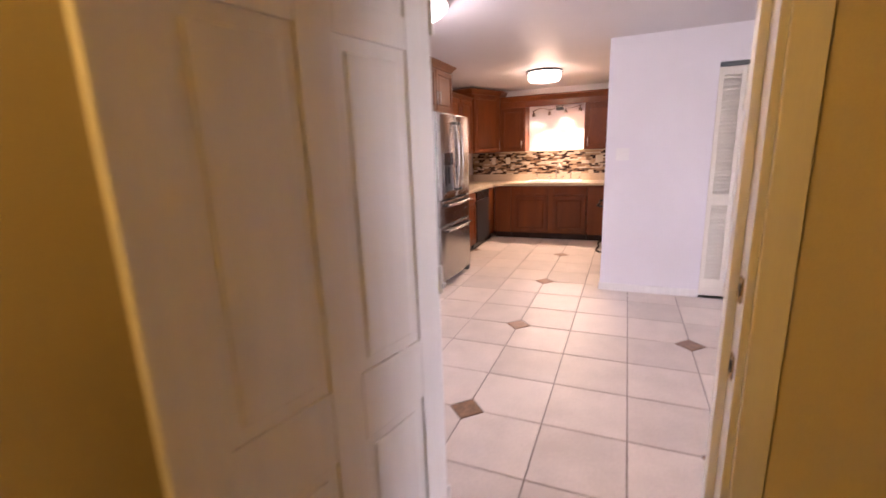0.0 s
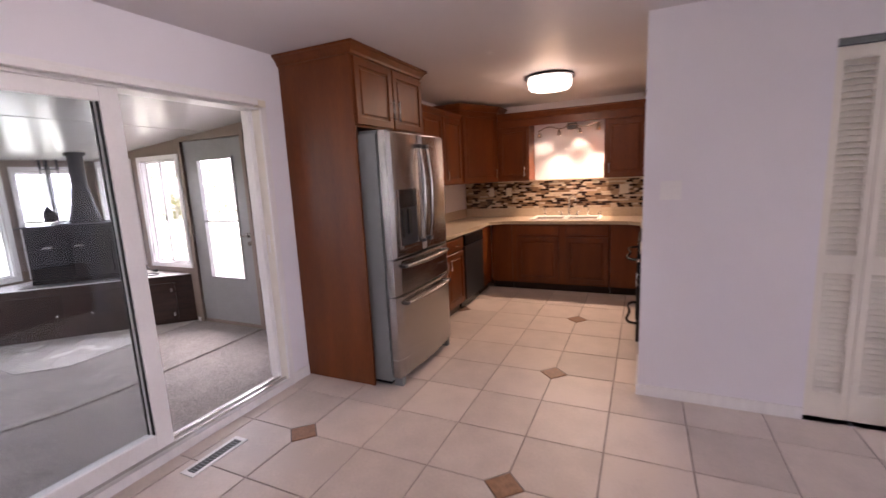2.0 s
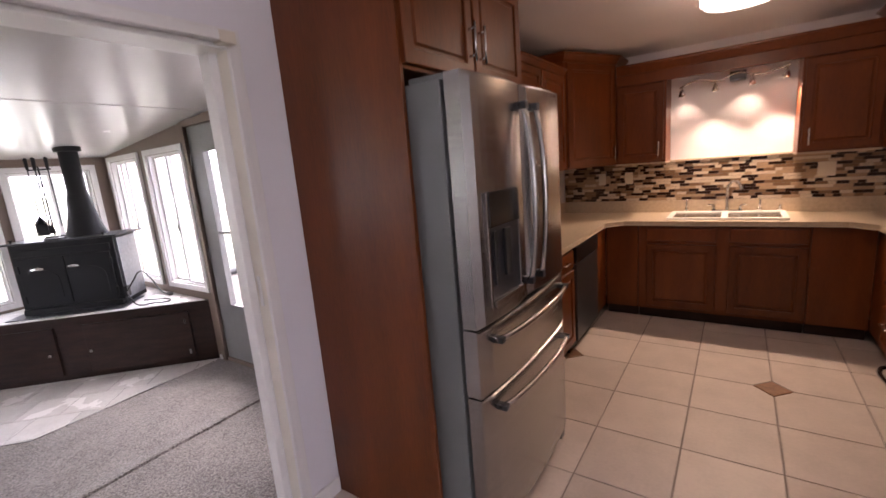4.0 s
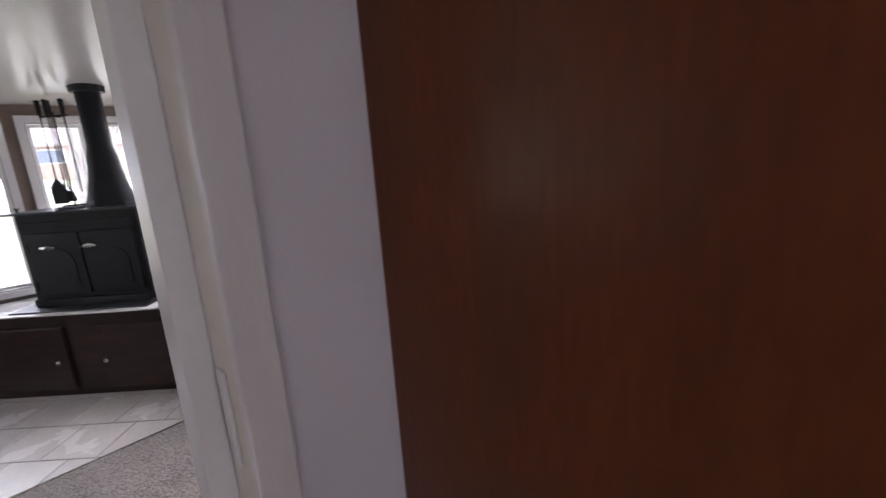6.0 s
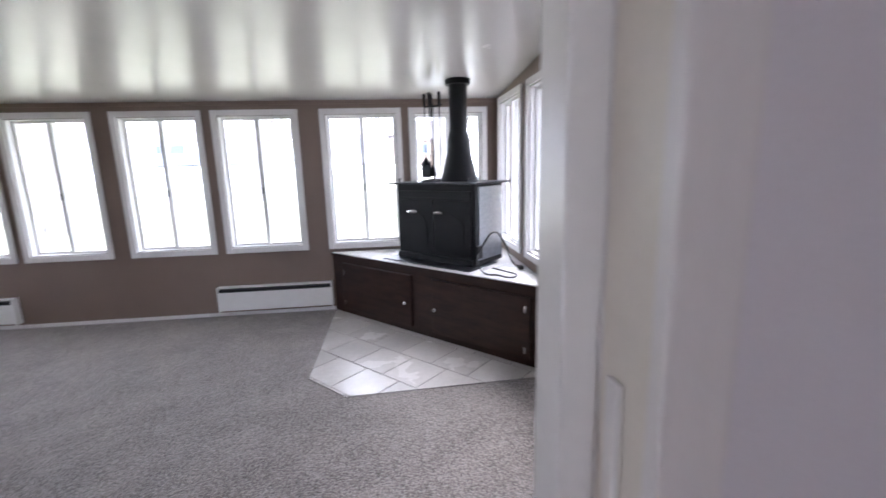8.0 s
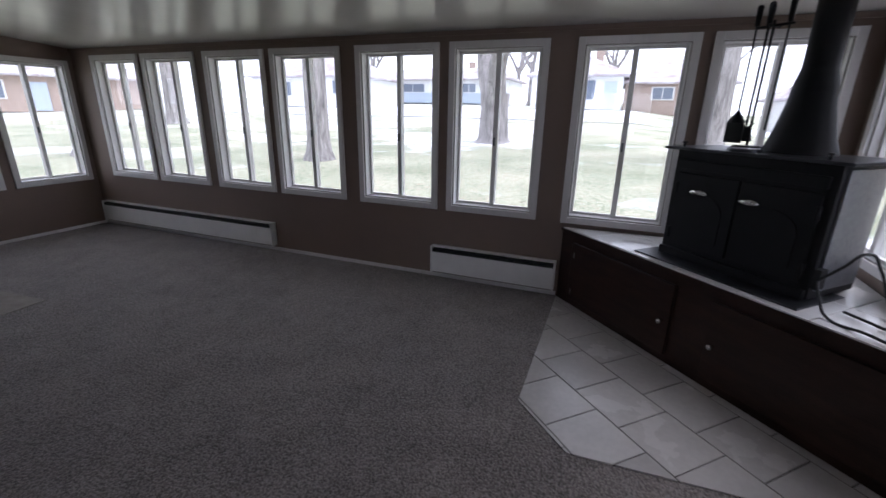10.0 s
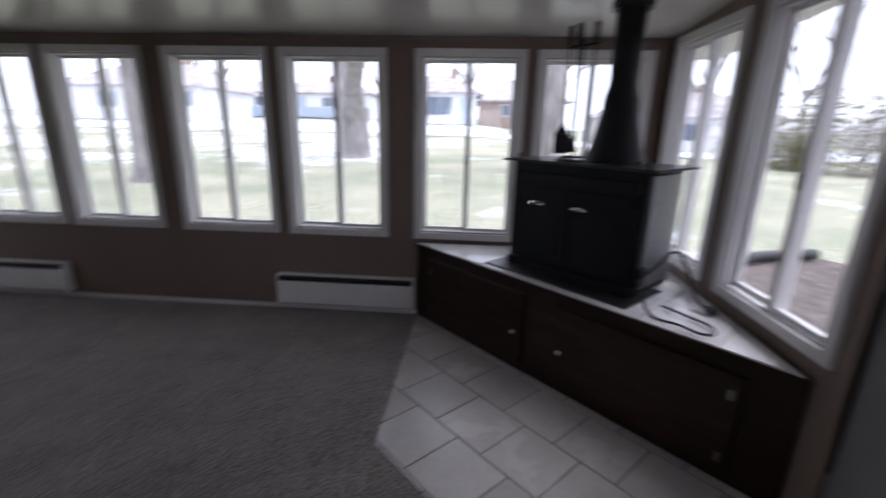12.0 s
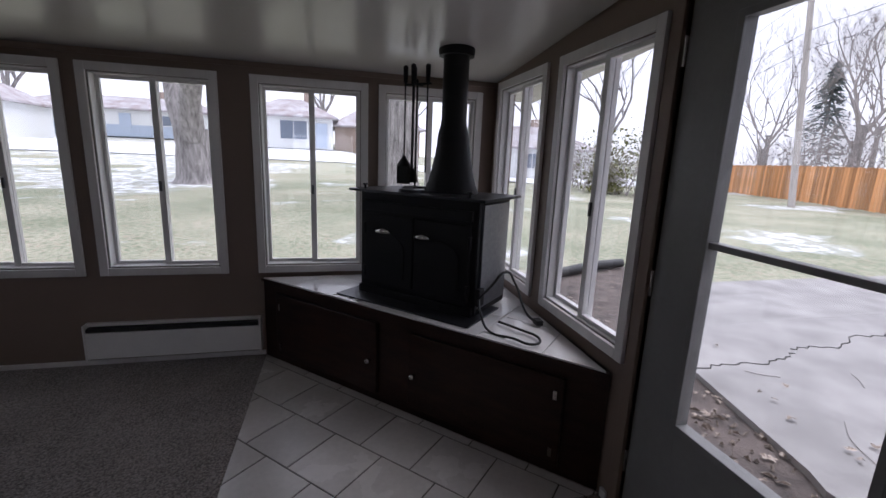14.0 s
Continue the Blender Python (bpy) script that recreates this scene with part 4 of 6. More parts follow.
# ---- sunroom door ----
dx0, dx1 = DOOR
sd = tagged(new("door_1"), "grey-white door with a full glass pane and midbar", "door", kind="structure")
structure("door_frame", boxes((dx0 - 0.05, YN - 0.015, SF, dx0, YN + 0.14, 2.05), (dx1, YN - 0.015, SF, dx1 + 0.05, YN + 0.14, 2.05), (dx0, YN - 0.015, 2.0, dx1, YN + 0.14, 2.05), (dx0, YN + 0.002, SF, dx1, YN + 0.14, SF + 0.032), bev=0.003), M["sunwall"], "taupe painted door frame with threshold", "door frame")
a0, a1 = dx0 + 0.004, dx1 - 0.004
gx0, gx1, gz0, gz1 = -1.775, -1.27, 0.575, 1.8
yd = YN + 0.012
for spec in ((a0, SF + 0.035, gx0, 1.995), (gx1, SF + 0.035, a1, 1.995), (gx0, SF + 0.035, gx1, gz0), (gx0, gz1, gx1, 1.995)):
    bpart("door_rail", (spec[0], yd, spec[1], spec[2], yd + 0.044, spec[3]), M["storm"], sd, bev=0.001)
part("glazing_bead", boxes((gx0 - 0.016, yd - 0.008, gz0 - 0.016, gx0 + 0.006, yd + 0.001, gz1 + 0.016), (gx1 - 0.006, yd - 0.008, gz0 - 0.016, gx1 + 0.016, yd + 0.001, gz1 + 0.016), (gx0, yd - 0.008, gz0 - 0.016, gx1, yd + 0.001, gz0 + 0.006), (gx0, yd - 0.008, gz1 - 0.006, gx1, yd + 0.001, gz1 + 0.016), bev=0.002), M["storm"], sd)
g = bpart("pane", (gx0, yd + 0.02, gz0, gx1, yd + 0.026, gz1), M["pane"], sd, bev=0)
g.visible_shadow = False
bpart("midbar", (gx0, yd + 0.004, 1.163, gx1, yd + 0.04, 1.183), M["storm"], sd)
bm = bmesh.new()
cylinder(bm, (-1.15, yd, 1.03), (-1.15, yd - 0.012, 1.03), 0.027)
cylinder(bm, (-1.15, yd - 0.012, 1.03), (-1.15, yd - 0.05, 1.03), 0.01)
cylinder(bm, (-1.145, yd - 0.05, 1.03), (-1.262, yd - 0.055, 1.035), 0.009, 0.007)
part("door_handle", bm, M["chrome"], sd, "nickel lever handle", True)
bm = bmesh.new()
cylinder(bm, (-1.132, yd, 0.95), (-1.132, yd - 0.02, 0.95), 0.025, 0.022)
box(bm, -1.136, yd - 0.04, 0.93, -1.128, yd - 0.02, 0.97, 0.002)
part("deadbolt", bm, M["chrome"], sd, "nickel deadbolt turn")
for zz in (0.3, 1.0, 1.75):
    bm = bmesh.new()
    cylinder(bm, (a0 - 0.004, yd - 0.006, zz - 0.045), (a0 - 0.004, yd - 0.006, zz + 0.045), 0.006, seg=8)
    part("hinge", bm, M["chrome"], sd)

# strips along floor and ceiling of the sunroom
structure("baseboard_8", boxes((XW, YS, SF, XW + 0.012, -0.97, SF + 0.03), (XW, YS, SF, -0.14, YS + 0.012, SF + 0.03), (-2.07, YN - 0.012, SF, -2.03, YN, SF + 0.04), (-1.04, YN - 0.012, SF, -0.14, YN, SF + 0.04), bev=0.002), M["trim"], "thin white strip along the carpet edge", "baseboard")
bm = boxes((XW, YS, 1.868, XW + 0.016, YN, 1.898))
structure("trim", bm, M["sunwall"], "taupe strip under the ceiling", "trim")


bm = bmesh.new()
prism(bm, [(-1.62, YS), (-1.59, YS), (-1.59, YN), (-1.62, YN)], 1.8, lambda x, y: sun_top(x) + 0.01)
for v in bm.verts:
    if v.co.z < 1.81:
        v.co.z = sun_top(v.co.x) - 0.004
structure("ceiling_batten", bm, M["sunceil"], "flat off-white strip over a ceiling panel seam", "trim")


# ---- baseboard heaters ----
def heater(y0, y1, label):
    h = thing("baseboard_heater", (XW, (y0 + y1) / 2, SF), 0, label, "heater", "baseboard heaters")
    ln = (y1 - y0) / 2
    bpart("back_plate", (0.0, -ln, 0.07, 0.012, ln, 0.27), M["heater"], h)
    bpart("front_cover", (0.06, -ln, 0.062, 0.068, ln, 0.228), M["heater"], h)
    bpart("top_hood", (0.0, -ln, 0.26, 0.03, ln, 0.274), M["heater"], h)
    bpart("slot", (0.012, -ln + 0.012, 0.229, 0.058, ln - 0.012, 0.25), M["rubber"], h, "dark open slot", bev=0)
    bpart("fin_core", (0.014, -ln + 0.012, 0.09, 0.056, ln - 0.012, 0.228), M["iron"], h, "dark heating fins", bev=0)
    for q in (-ln, ln - 0.012):
        bpart("end_cap", (0.0, q, 0.05, 0.071, q + 0.012, 0.275), M["heater"], h, bev=0.003)
    return h


heater(-1.97, -0.985, "white metal baseboard heater on the taupe wall")
heater(-5.98, -3.59, "long white metal baseboard heater on the taupe wall")

# ---- hearth bench ----
HA, HB = Vector((-3.615, -0.963, 0)), Vector((-2.09, 0.545, 0))
HU = (HB - HA).normalized()
HANG = math.degrees(math.atan2(HU.y, HU.x))
HL = (HB - HA).length
HZ = 0.603 - SF
hc = thing("hearth_bench", (HA.x, HA.y, SF), HANG, "dark-stained corner hearth cabinet with a white tiled top", "cabinet")
IN = hc.matrix_basis.inverted()


def hl(x, y):
    v = IN @ Vector((x, y, SF))
    return v.x, v.y


bm = bmesh.new()
cn = [hl(HA.x, HA.y), hl(HB.x, HB.y), hl(XW + 0.002, YN - 0.002)]
cn[0] = (cn[0][0] + 0.004, 0.0)
cn[1] = (cn[1][0] - 0.004, 0.0)
prism(bm, cn, 0.0, HZ - 0.025)
part("carcass", bm, M["hearthwood"], hc)
bm = bmesh.new()
prism(bm, [(cn[0][0] - 0.0, -0.018), (cn[1][0] + 0.0, -0.018), (cn[1][0], 0.0), cn[2], (cn[0][0], 0.0)], HZ - 0.025, HZ - 0.008)
part("top_board", bm, M["hearthwood"], hc)
for a, b, kx in ((0.14, 0.962, 0.92), (1.172, 1.972, 1.215)):
    d = bpart("door", (a, -0.02, 0.05, b, -0.001, 0.46), M["hearthwood"], hc, bev=0.005)
    bm = bmesh.new()
    bmesh.ops.create_uvsphere(bm, u_segments=14, v_segments=8, radius=0.016, matrix=Matrix.Translation((kx, -0.045, 0.242)))
    cylinder(bm, (kx, -0.02, 0.242), (kx, -0.04, 0.242), 0.007, 0.01)
    part("knob", bm, M["chrome"], d, "bright metal knob", True)
    hx = a + 0.035 if kx < 1 else b - 0.035
    for zz in (0.11, 0.38):
        part("hinge", boxes((hx - 0.009, -0.026, zz - 0.022, hx + 0.009, -0.019, zz + 0.022), bev=0.002), M["steel"], d, "small bright surface hinge")


def clip_poly(poly, inside):
    """Cut a convex plan polygon to a convex boundary given counter-clockwise."""
    out = poly
    for i in range(len(inside)):
        a, b = Vector(inside[i]), Vector(inside[(i + 1) % len(inside)])
        e = b - a
        src, out = out, []
        for j in range(len(src)):
            p, q = Vector(src[j]), Vector(src[(j + 1) % len(src)])
            sp = e.x * (p.y - a.y) - e.y * (p.x - a.x)
            sq = e.x * (q.y - a.y) - e.y * (q.x - a.x)
            if sp >= 0:
                out.append(tuple(p))
            if sp * sq < 0:
                out.append(tuple(p + (q - p) * (sp / (sp - sq))))
        if len(out) < 3:
            return []
    return out


def tile_piece(poly, z0, z1, mat, parent, name="tile"):
    bm = bmesh.new()
    c = sum((Vector(p) for p in poly), Vector((0, 0))) / len(poly)
    top = [tuple(c + (Vector(p) - c) * (1 - 0.004 / max(0.03, (Vector(p) - c).length))) for p in poly]
    lo = [bm.verts.new((x, y, z0)) for x, y in poly]
    hi = [bm.verts.new((x, y, z1 - 0.0015)) for x, y in poly]
    tp = [bm.verts.new((x, y, z1)) for x, y in top]
    n = len(poly)
    for i in range(n):
        bm.faces.new((lo[i], lo[(i + 1) % n], hi[(i + 1) % n], hi[i]))
        bm.faces.new((hi[i], hi[(i + 1) % n], tp[(i + 1) % n], tp[i]))
    bm.faces.new(tp)
    return part(name, bm, mat, parent)


tri = [(cn[0][0] + 0.02, -0.012), (cn[1][0] - 0.02, -0.012), cn[2]]
S_ = 0.31
for i in range(-1, 8):
    for j in range(-1, 5):
        q = [(i * S_ + 0.002, j * S_ - 0.012), ((i + 1) * S_ - 0.002, j * S_ - 0.012), ((i + 1) * S_ - 0.002, (j + 1) * S_ - 0.016), (i * S_ + 0.002, (j + 1) * S_ - 0.016)]
        q = clip_poly(q, tri)
        if q:
            tile_piece(q, HZ - 0.008, HZ, M["benchtile"], hc)

# floor tiles in front of the bench
hf = tagged(new("floor_hearth"), "pale ceramic tiles laid diagonally before the hearth", "floor", kind="structure")
edge = [(-3.6, -0.962), (-2.275, -0.965), (-2.02, -0.714), (-2.075, 0.535)]
bed = bmesh.new()
prism(bed, edge, SF - 0.03, SF + 0.004)
part("grout_bed", bed, M["darkgrout"], hf)
n0 = Vector((HU.y, -HU.x, 0))
for r in range(-1, 5):
    for k in range(-2, 10):
        off = (k + (0.47 if r % 2 else 0.0)) * 0.286
        cs = [HA + HU * (off + u) + n0 * (r * 0.289 + v + 0.062) for u, v in ((0.003, 0.003), (0.003, 0.286), (0.283, 0.286), (0.283, 0.003))]
        q = clip_poly([(c.x, c.y) for c in cs], edge)
        if q:
            tile_piece(q, SF, SF + 0.008, M["whitetile"], hf)

# ---- stove ----
SO = HA + HU * 0.68 - n0 * 0.172
st = thing("wood_stove", (SO.x, SO.y, HZ + SF + 0.008), HANG, "black cast iron wood stove with double doors on the hearth", "stove")
SW, SD, SH = 0.76, 0.36, 0.585
bpart("floor_plate", (-0.06, -0.142, -0.008, SW + 0.04, SD * 0.6, 0.0), M["ironplate"], st, "grey steel hearth plate", bev=0.002)
bpart("body", (0.0, 0.0, 0.0, SW, SD, SH), M["iron"], st, bev=0.008)
bpart("top_plate", (-0.05, -0.05, SH, SW + 0.05, SD + 0.04, SH + 0.014), M["ironplate"], st, "grey worn steel top plate", bev=0.003)
bpart("hood_lip", (0.03, -0.02, SH - 0.1, SW - 0.03, 0.0, SH - 0.05), M["iron"], st)
bpart("apron", (0.01, -0.03, 0.0, SW - 0.01, 0.0, 0.045), M["iron"], st)
for a, b, hx in ((0.04, 0.375, 0.2), (0.385, 0.72, 0.455)):
    d = bpart("door", (a, -0.014, 0.07, b, 0.0, SH - 0.12), M["iron"], st, bev=0.004)
    arch = bmesh.new()
    mid, half = (a + b) / 2, (b - a) / 2 - 0.055
    rim = [(mid - half, 0.12), (mid + half, 0.12)] + [(mid + half * math.cos(math.pi * k / 12), 0.27 + 0.09 * math.sin(math.pi * k / 12)) for k in range(13)]
    prism(arch, rim, 0.0, 0.005)
    bmesh.ops.rotate(arch, verts=arch.verts, matrix=Matrix.Rotation(radians(90), 3, "X"))
    bmesh.ops.translate(arch, verts=arch.verts, vec=(0, -0.0135, 0))
    part("arch_panel", arch, M["iron"], d)
    bm = bmesh.new()
    cylinder(bm, (hx - 0.045, -0.045, 0.375), (hx + 0.02, -0.05, 0.38), 0.012, 0.016, 12)
    cylinder(bm, (hx + 0.02, -0.05, 0.38), (hx + 0.045, -0.045, 0.375), 0.016, 0.008, 12)
    cylinder(bm, (hx, -0.015, 0.378), (hx, -0.048, 0.378), 0.007, seg=8)
    part("handle", bm, M["chrome"], d, "bright spring handle", True)
    for zz in (0.13, 0.38):
        q = a if hx < 0.3 else b
        bm = bmesh.new()
        cylinder(bm, (q, -0.012, zz - 0.03), (q, -0.012, zz + 0.03), 0.011, seg=10)
        part("hinge", bm, M["iron"], d)
bpart("side_shield", (SW, 0.03, 0.04, SW + 0.012, SD - 0.03, SH - 0.02), M["shield"], st, "perforated bare steel heat shield", bev=0.002)
bpart("switch_box", (SW + 0.002, -0.01, 0.06, SW + 0.03, 0.04, 0.15), M["rubber"], st, "small black blower switch")
for q in (0.03, SW - 0.06):
    bm = bmesh.new()
    cylinder(bm, (q, 0.0, SH + 0.014), (q, 0.0, SH + 0.035), 0.006)
    cylinder(bm, (q, 0.0, SH + 0.035), (q, 0.0, SH + 0.042), 0.013)
    part("damper_knob", bm, M["iron"], st)
FX, FY = 0.465, 0.215
zc = sun_top(-3.1) - (HZ + SF + 0.008)
bm = bmesh.new()
prof = [(0.155, SH + 0.014), (0.152, SH + 0.03), (0.134, SH + 0.075), (0.115, SH + 0.15), (0.1, SH + 0.22), (0.092, SH + 0.27), (0.09, SH + 0.3), (0.083, SH + 0.33), (0.07, SH + 0.38), (0.068, SH + 0.4), (0.068, zc - 0.005)]
rings = []
for r, z in prof:
    rings.append([bm.verts.new((FX + r * math.cos(2 * math.pi * k / 32), FY + r * math.sin(2 * math.pi * k / 32) * (1.0 if z > SH + 0.3 else 0.85), z)) for k in range(32)])
for a, b in zip(rings, rings[1:]):
    for k in range(32):
        bm.faces.new((a[k], a[(k + 1) % 32], b[(k + 1) % 32], b[k]))
part("flue", bm, M["iron"], st, "black flared stove pipe", True)
bm = bmesh.new()
cylinder(bm, (FX, FY, zc - 0.03), (FX, FY, zc + 0.01), 0.092, 0.096, 32)
part("flue_collar", bm, M["iron"], st)
bm = bmesh.new()
cylinder(bm, (FX - 0.13, FY - 0.19, SH + 0.015), (FX - 0.13, FY - 0.19, SH + 0.03), 0.075, 0.07, 24)
part("lid", bm, M["ironplate"], st, "round steel cook lid")


# ---- fireplace tools on the stove ----
base = st.matrix_basis @ Vector((FX - 0.225, FY - 0.03, SH + 0.014))
ft = thing("fireplace_tools", base, HANG, "black iron fireplace tool set on the stove top", "tool set")
bm = bmesh.new()
cylinder(bm, (0, 0, 0), (0, 0, 0.02), 0.08, 0.06, 24)
part("foot", bm, M["iron"], ft)
bm = bmesh.new()
cylinder(bm, (0.0, 0, 0.02), (0, 0, 0.6), 0.006)
part("stand", bm, M["iron"], ft)
bm = bmesh.new()
cylinder(bm, (-0.08, 0, 0.575), (0.09, 0, 0.575), 0.006)
cylinder(bm, (0, -0.05, 0.575), (0, 0.05, 0.575), 0.006)
part("cross_bar", bm, M["iron"], ft)
for q, py, nm in ((-0.07, -0.015, "shovel"), (-0.035, 0.02, "brush"), (0.0, -0.04, "poker"), (0.075, -0.01, "tongs")):
    bm = bmesh.new()
    cylinder(bm, (q, py, 0.1), (q, py, 0.58), 0.0045, seg=8)
    cylinder(bm, (q, py, 0.58), (q, py, 0.65), 0.011, 0.014, 10)
    bmesh.ops.create_uvsphere(bm, u_segments=10, v_segments=8, radius=0.015, matrix=Matrix.Translation((q, py, 0.66)))
    if nm == "shovel":
        box(bm, q - 0.045, py - 0.008, 0.03, q + 0.045, py + 0.004, 0.13, 0.003)
        cylinder(bm, (q, py, 0.13), (q, py, 0.19), 0.045, 0.006, 10)
    if nm == "brush":
        cylinder(bm, (q, py, 0.04), (q, py, 0.11), 0.035, 0.022, 12)
    if nm == "poker":
        cylinder(bm, (q, py, 0.1), (q + 0.035, py, 0.13), 0.005, seg=8)
    part(nm, bm, M["iron"], ft)

# cord
cz = HZ + SF + 0.014
c0 = st.matrix_basis @ Vector((SW + 0.02, 0.0, 0.1))
cord = thing("power_cord", (0, 0, 0), 0, "black power cord looped on the tiled hearth", "cord")
tube("cable", [c0, (-2.6, 0.22, cz + 0.2), (-2.6, 0.27, cz + 0.255), (-2.66, 0.36, cz + 0.18), (-2.62, 0.42, cz + 0.03), (-2.585, 0.455, cz)], 0.006, M["rubber"], cord, res=2)
tube("cable", [c0, (-2.58, 0.16, cz + 0.06), (-2.54, 0.18, cz), (-2.42, 0.26, cz), (-2.345, 0.33, cz), (-2.4, 0.38, cz), (-2.52, 0.33, cz), (-2.62, 0.27, cz)], 0.006, M["rubber"], cord, res=2)
part("plug", boxes((-2.6, 0.44, cz - 0.006, -2.55, 0.475, cz + 0.02), bev=0.004), M["rubber"], cord)
part("tag", boxes((-2.63, 0.4, cz - 0.006, -2.6, 0.42, cz - 0.004)), M["vinyl"], cord, "small white paper tag")

# ---- things on the carpet ----
mt = thing("floor_mat", (-1.62, -4.62, SF), 4, "pale beige mat lying on the carpet", "mat")
bpart("pad", (-0.42, -0.42, 0.0, 0.42, 0.42, 0.008), material("beige_mat_weave", (0.4, 0.36, 0.32), 0.9, vary=0.15, scale=12, fine=200, bump=0.4), mt)

rv = thing("wall_register", (-0.72, YN, 0.2), 0, "grey louvred wall vent under the narrow window", "vent")
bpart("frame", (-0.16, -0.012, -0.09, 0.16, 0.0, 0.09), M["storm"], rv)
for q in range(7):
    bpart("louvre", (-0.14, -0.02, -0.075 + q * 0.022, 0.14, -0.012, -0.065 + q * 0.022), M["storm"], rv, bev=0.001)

bm = bmesh.new()
rows = []
for x, y in ((-1.25, -1.52), (-1.17, -1.36), (-1.1, -1.15), (-1.06, -0.8), (-1.07, -0.4), (-1.075, 0.0), (-1.09, 0.53)):
    rows.append([bm.verts.new(v) for v in ((x + 0.004, y, SF - 0.002), (x, y, SF + 0.013), (x - 0.02, y, SF + 0.014), (x - 0.13, y, SF - 0.002))])
for a, b in zip(rows, rows[1:]):
    for i in range(3):
        bm.faces.new((a[i], a[i + 1], b[i + 1], b[i]))
structure("carpet_seam", bm, M["carpet"], "lifted edge along a seam in the taupe carpet", "seam")

# ---- outdoors ----
def ground_z(x, y):
    f = min(1.0, max(0.0, (13 - y) / 14))
    f = f * f * (3 - 2 * f)
    s = max(0.0, -x - 6.5)
    lift = 0.05 * s * f if s < 60 else 0.05 * 60 * f
    return -0.12 + lift + 0.01 * max(0.0, y - 8) + 0.03 * math.sin(x * 0.31) * math.cos(y * 0.27) * min(1, s / 6)


def ground_material():
    m = bpy.data.materials.new("winter_lawn")
    m.use_nodes = True
    nt = m.node_tree
    b = nt.nodes["Principled BSDF"]
    tc = nt.nodes.new("ShaderNodeTexCoord")

    def noise_node(scale, detail, stretch=(1, 1, 1)):
        mp = nt.nodes.new("ShaderNodeMapping")
        mp.inputs["Scale"].default_value = stretch
        n = nt.nodes.new("ShaderNodeTexNoise")
        n.inputs["Scale"].default_value, n.inputs["Detail"].default_value = scale, detail
        nt.links.new(tc.outputs["Object"], mp.inputs["Vector"])
        nt.links.new(mp.outputs["Vector"], n.inputs["Vector"])
        return n

    def ramp(src, stops):
        r = nt.nodes.new("ShaderNodeValToRGB")
        r.color_ramp.elements[0].position, r.color_ramp.elements[0].color = stops[0][0], (*stops[0][1], 1)
        r.color_ramp.elements[1].position, r.color_ramp.elements[1].color = stops[-1][0], (*stops[-1][1], 1)
        for p, c in stops[1:-1]:
            e = r.color_ramp.elements.new(p)
            e.color = (*c, 1)
        nt.links.new(src, r.inputs["Fac"])
        return r

    grass = ramp(noise_node(14, 8).outputs["Fac"], [(0.3, (0.2, 0.23, 0.15)), (0.47, (0.35, 0.37, 0.285)), (0.58, (0.46, 0.44, 0.36)), (0.72, (0.36, 0.27, 0.21))])
    tone = ramp(noise_node(0.5, 4).outputs["Fac"], [(0.35, (0.75, 0.8, 0.7)), (0.65, (1.15, 1.1, 1.05))])
    mul = nt.nodes.new("ShaderNodeMixRGB")
    mul.blend_type = "MULTIPLY"
    mul.inputs["Fac"].default_value = 1
    nt.links.new(grass.outputs["Color"], mul.inputs["Color1"])
    nt.links.new(tone.outputs["Color"], mul.inputs["Color2"])
    drift = noise_node(0.42, 9, (0.7, 0.45, 1))
    # snow lies thicker on the open ground far from the house
    place_xyz = nt.nodes.new("ShaderNodeSeparateXYZ")
    nt.links.new(tc.outputs["Object"], place_xyz.inputs[0])

    def span(src, lo, hi):
        r = nt.nodes.new("ShaderNodeMapRange")
        r.interpolation_type = "SMOOTHSTEP"
        r.inputs["From Min"].default_value, r.inputs["From Max"].default_value = lo, hi
        nt.links.new(src, r.inputs["Value"])
        return r.outputs["Result"]

    far = nt.nodes.new("ShaderNodeMath")
    far.operation = "MULTIPLY"
    nt.links.new(span(place_xyz.outputs["X"], -11.0, -17.0), far.inputs[0])
    nt.links.new(span(place_xyz.outputs["Y"], 0.5, -5.0), far.inputs[1])
    lift = nt.nodes.new("ShaderNodeMath")
    lift.operation = "MULTIPLY_ADD"
    lift.inputs[1].default_value = 0.17
    nt.links.new(far.outputs[0], lift.inputs[0])
    nt.links.new(drift.outputs["Fac"], lift.inputs[2])
    patch = ramp(lift.outputs[0], [(0.585, (0, 0, 0)), (0.63, (1, 1, 1))])
    fleck = ramp(noise_node(3.0, 8).outputs["Fac"], [(0.48, (0, 0, 0)), (0.56, (1, 1, 1))])
    both = nt.nodes.new("ShaderNodeMixRGB")
    both.blend_type = "MULTIPLY"
    both.inputs["Fac"].default_value = 0.75
    nt.links.new(patch.outputs["Color"], both.inputs["Color1"])
    nt.links.new(fleck.outputs["Color"], both.inputs["Color2"])
    mix = nt.nodes.new("ShaderNodeMixRGB")
    nt.links.new(both.outputs["Color"], mix.inputs["Fac"])
    nt.links.new(mul.outputs["Color"], mix.inputs["Color1"])
    mix.inputs["Color2"].default_value = (0.8, 0.82, 0.86, 1)
    nt.links.new(mix.outputs["Color"], b.inputs["Base Color"])
    b.inputs["Roughness"].default_value = 0.9
    bp = nt.nodes.new("ShaderNodeBump")
    bp.inputs["Strength"].default_value, bp.inputs["Distance"].default_value = 0.6, 0.04
    nt.links.new(noise_node(40, 4).outputs["Fac"], bp.inputs["Height"])
    nt.links.new(bp.outputs["Normal"], b.inputs["Normal"])
    return m


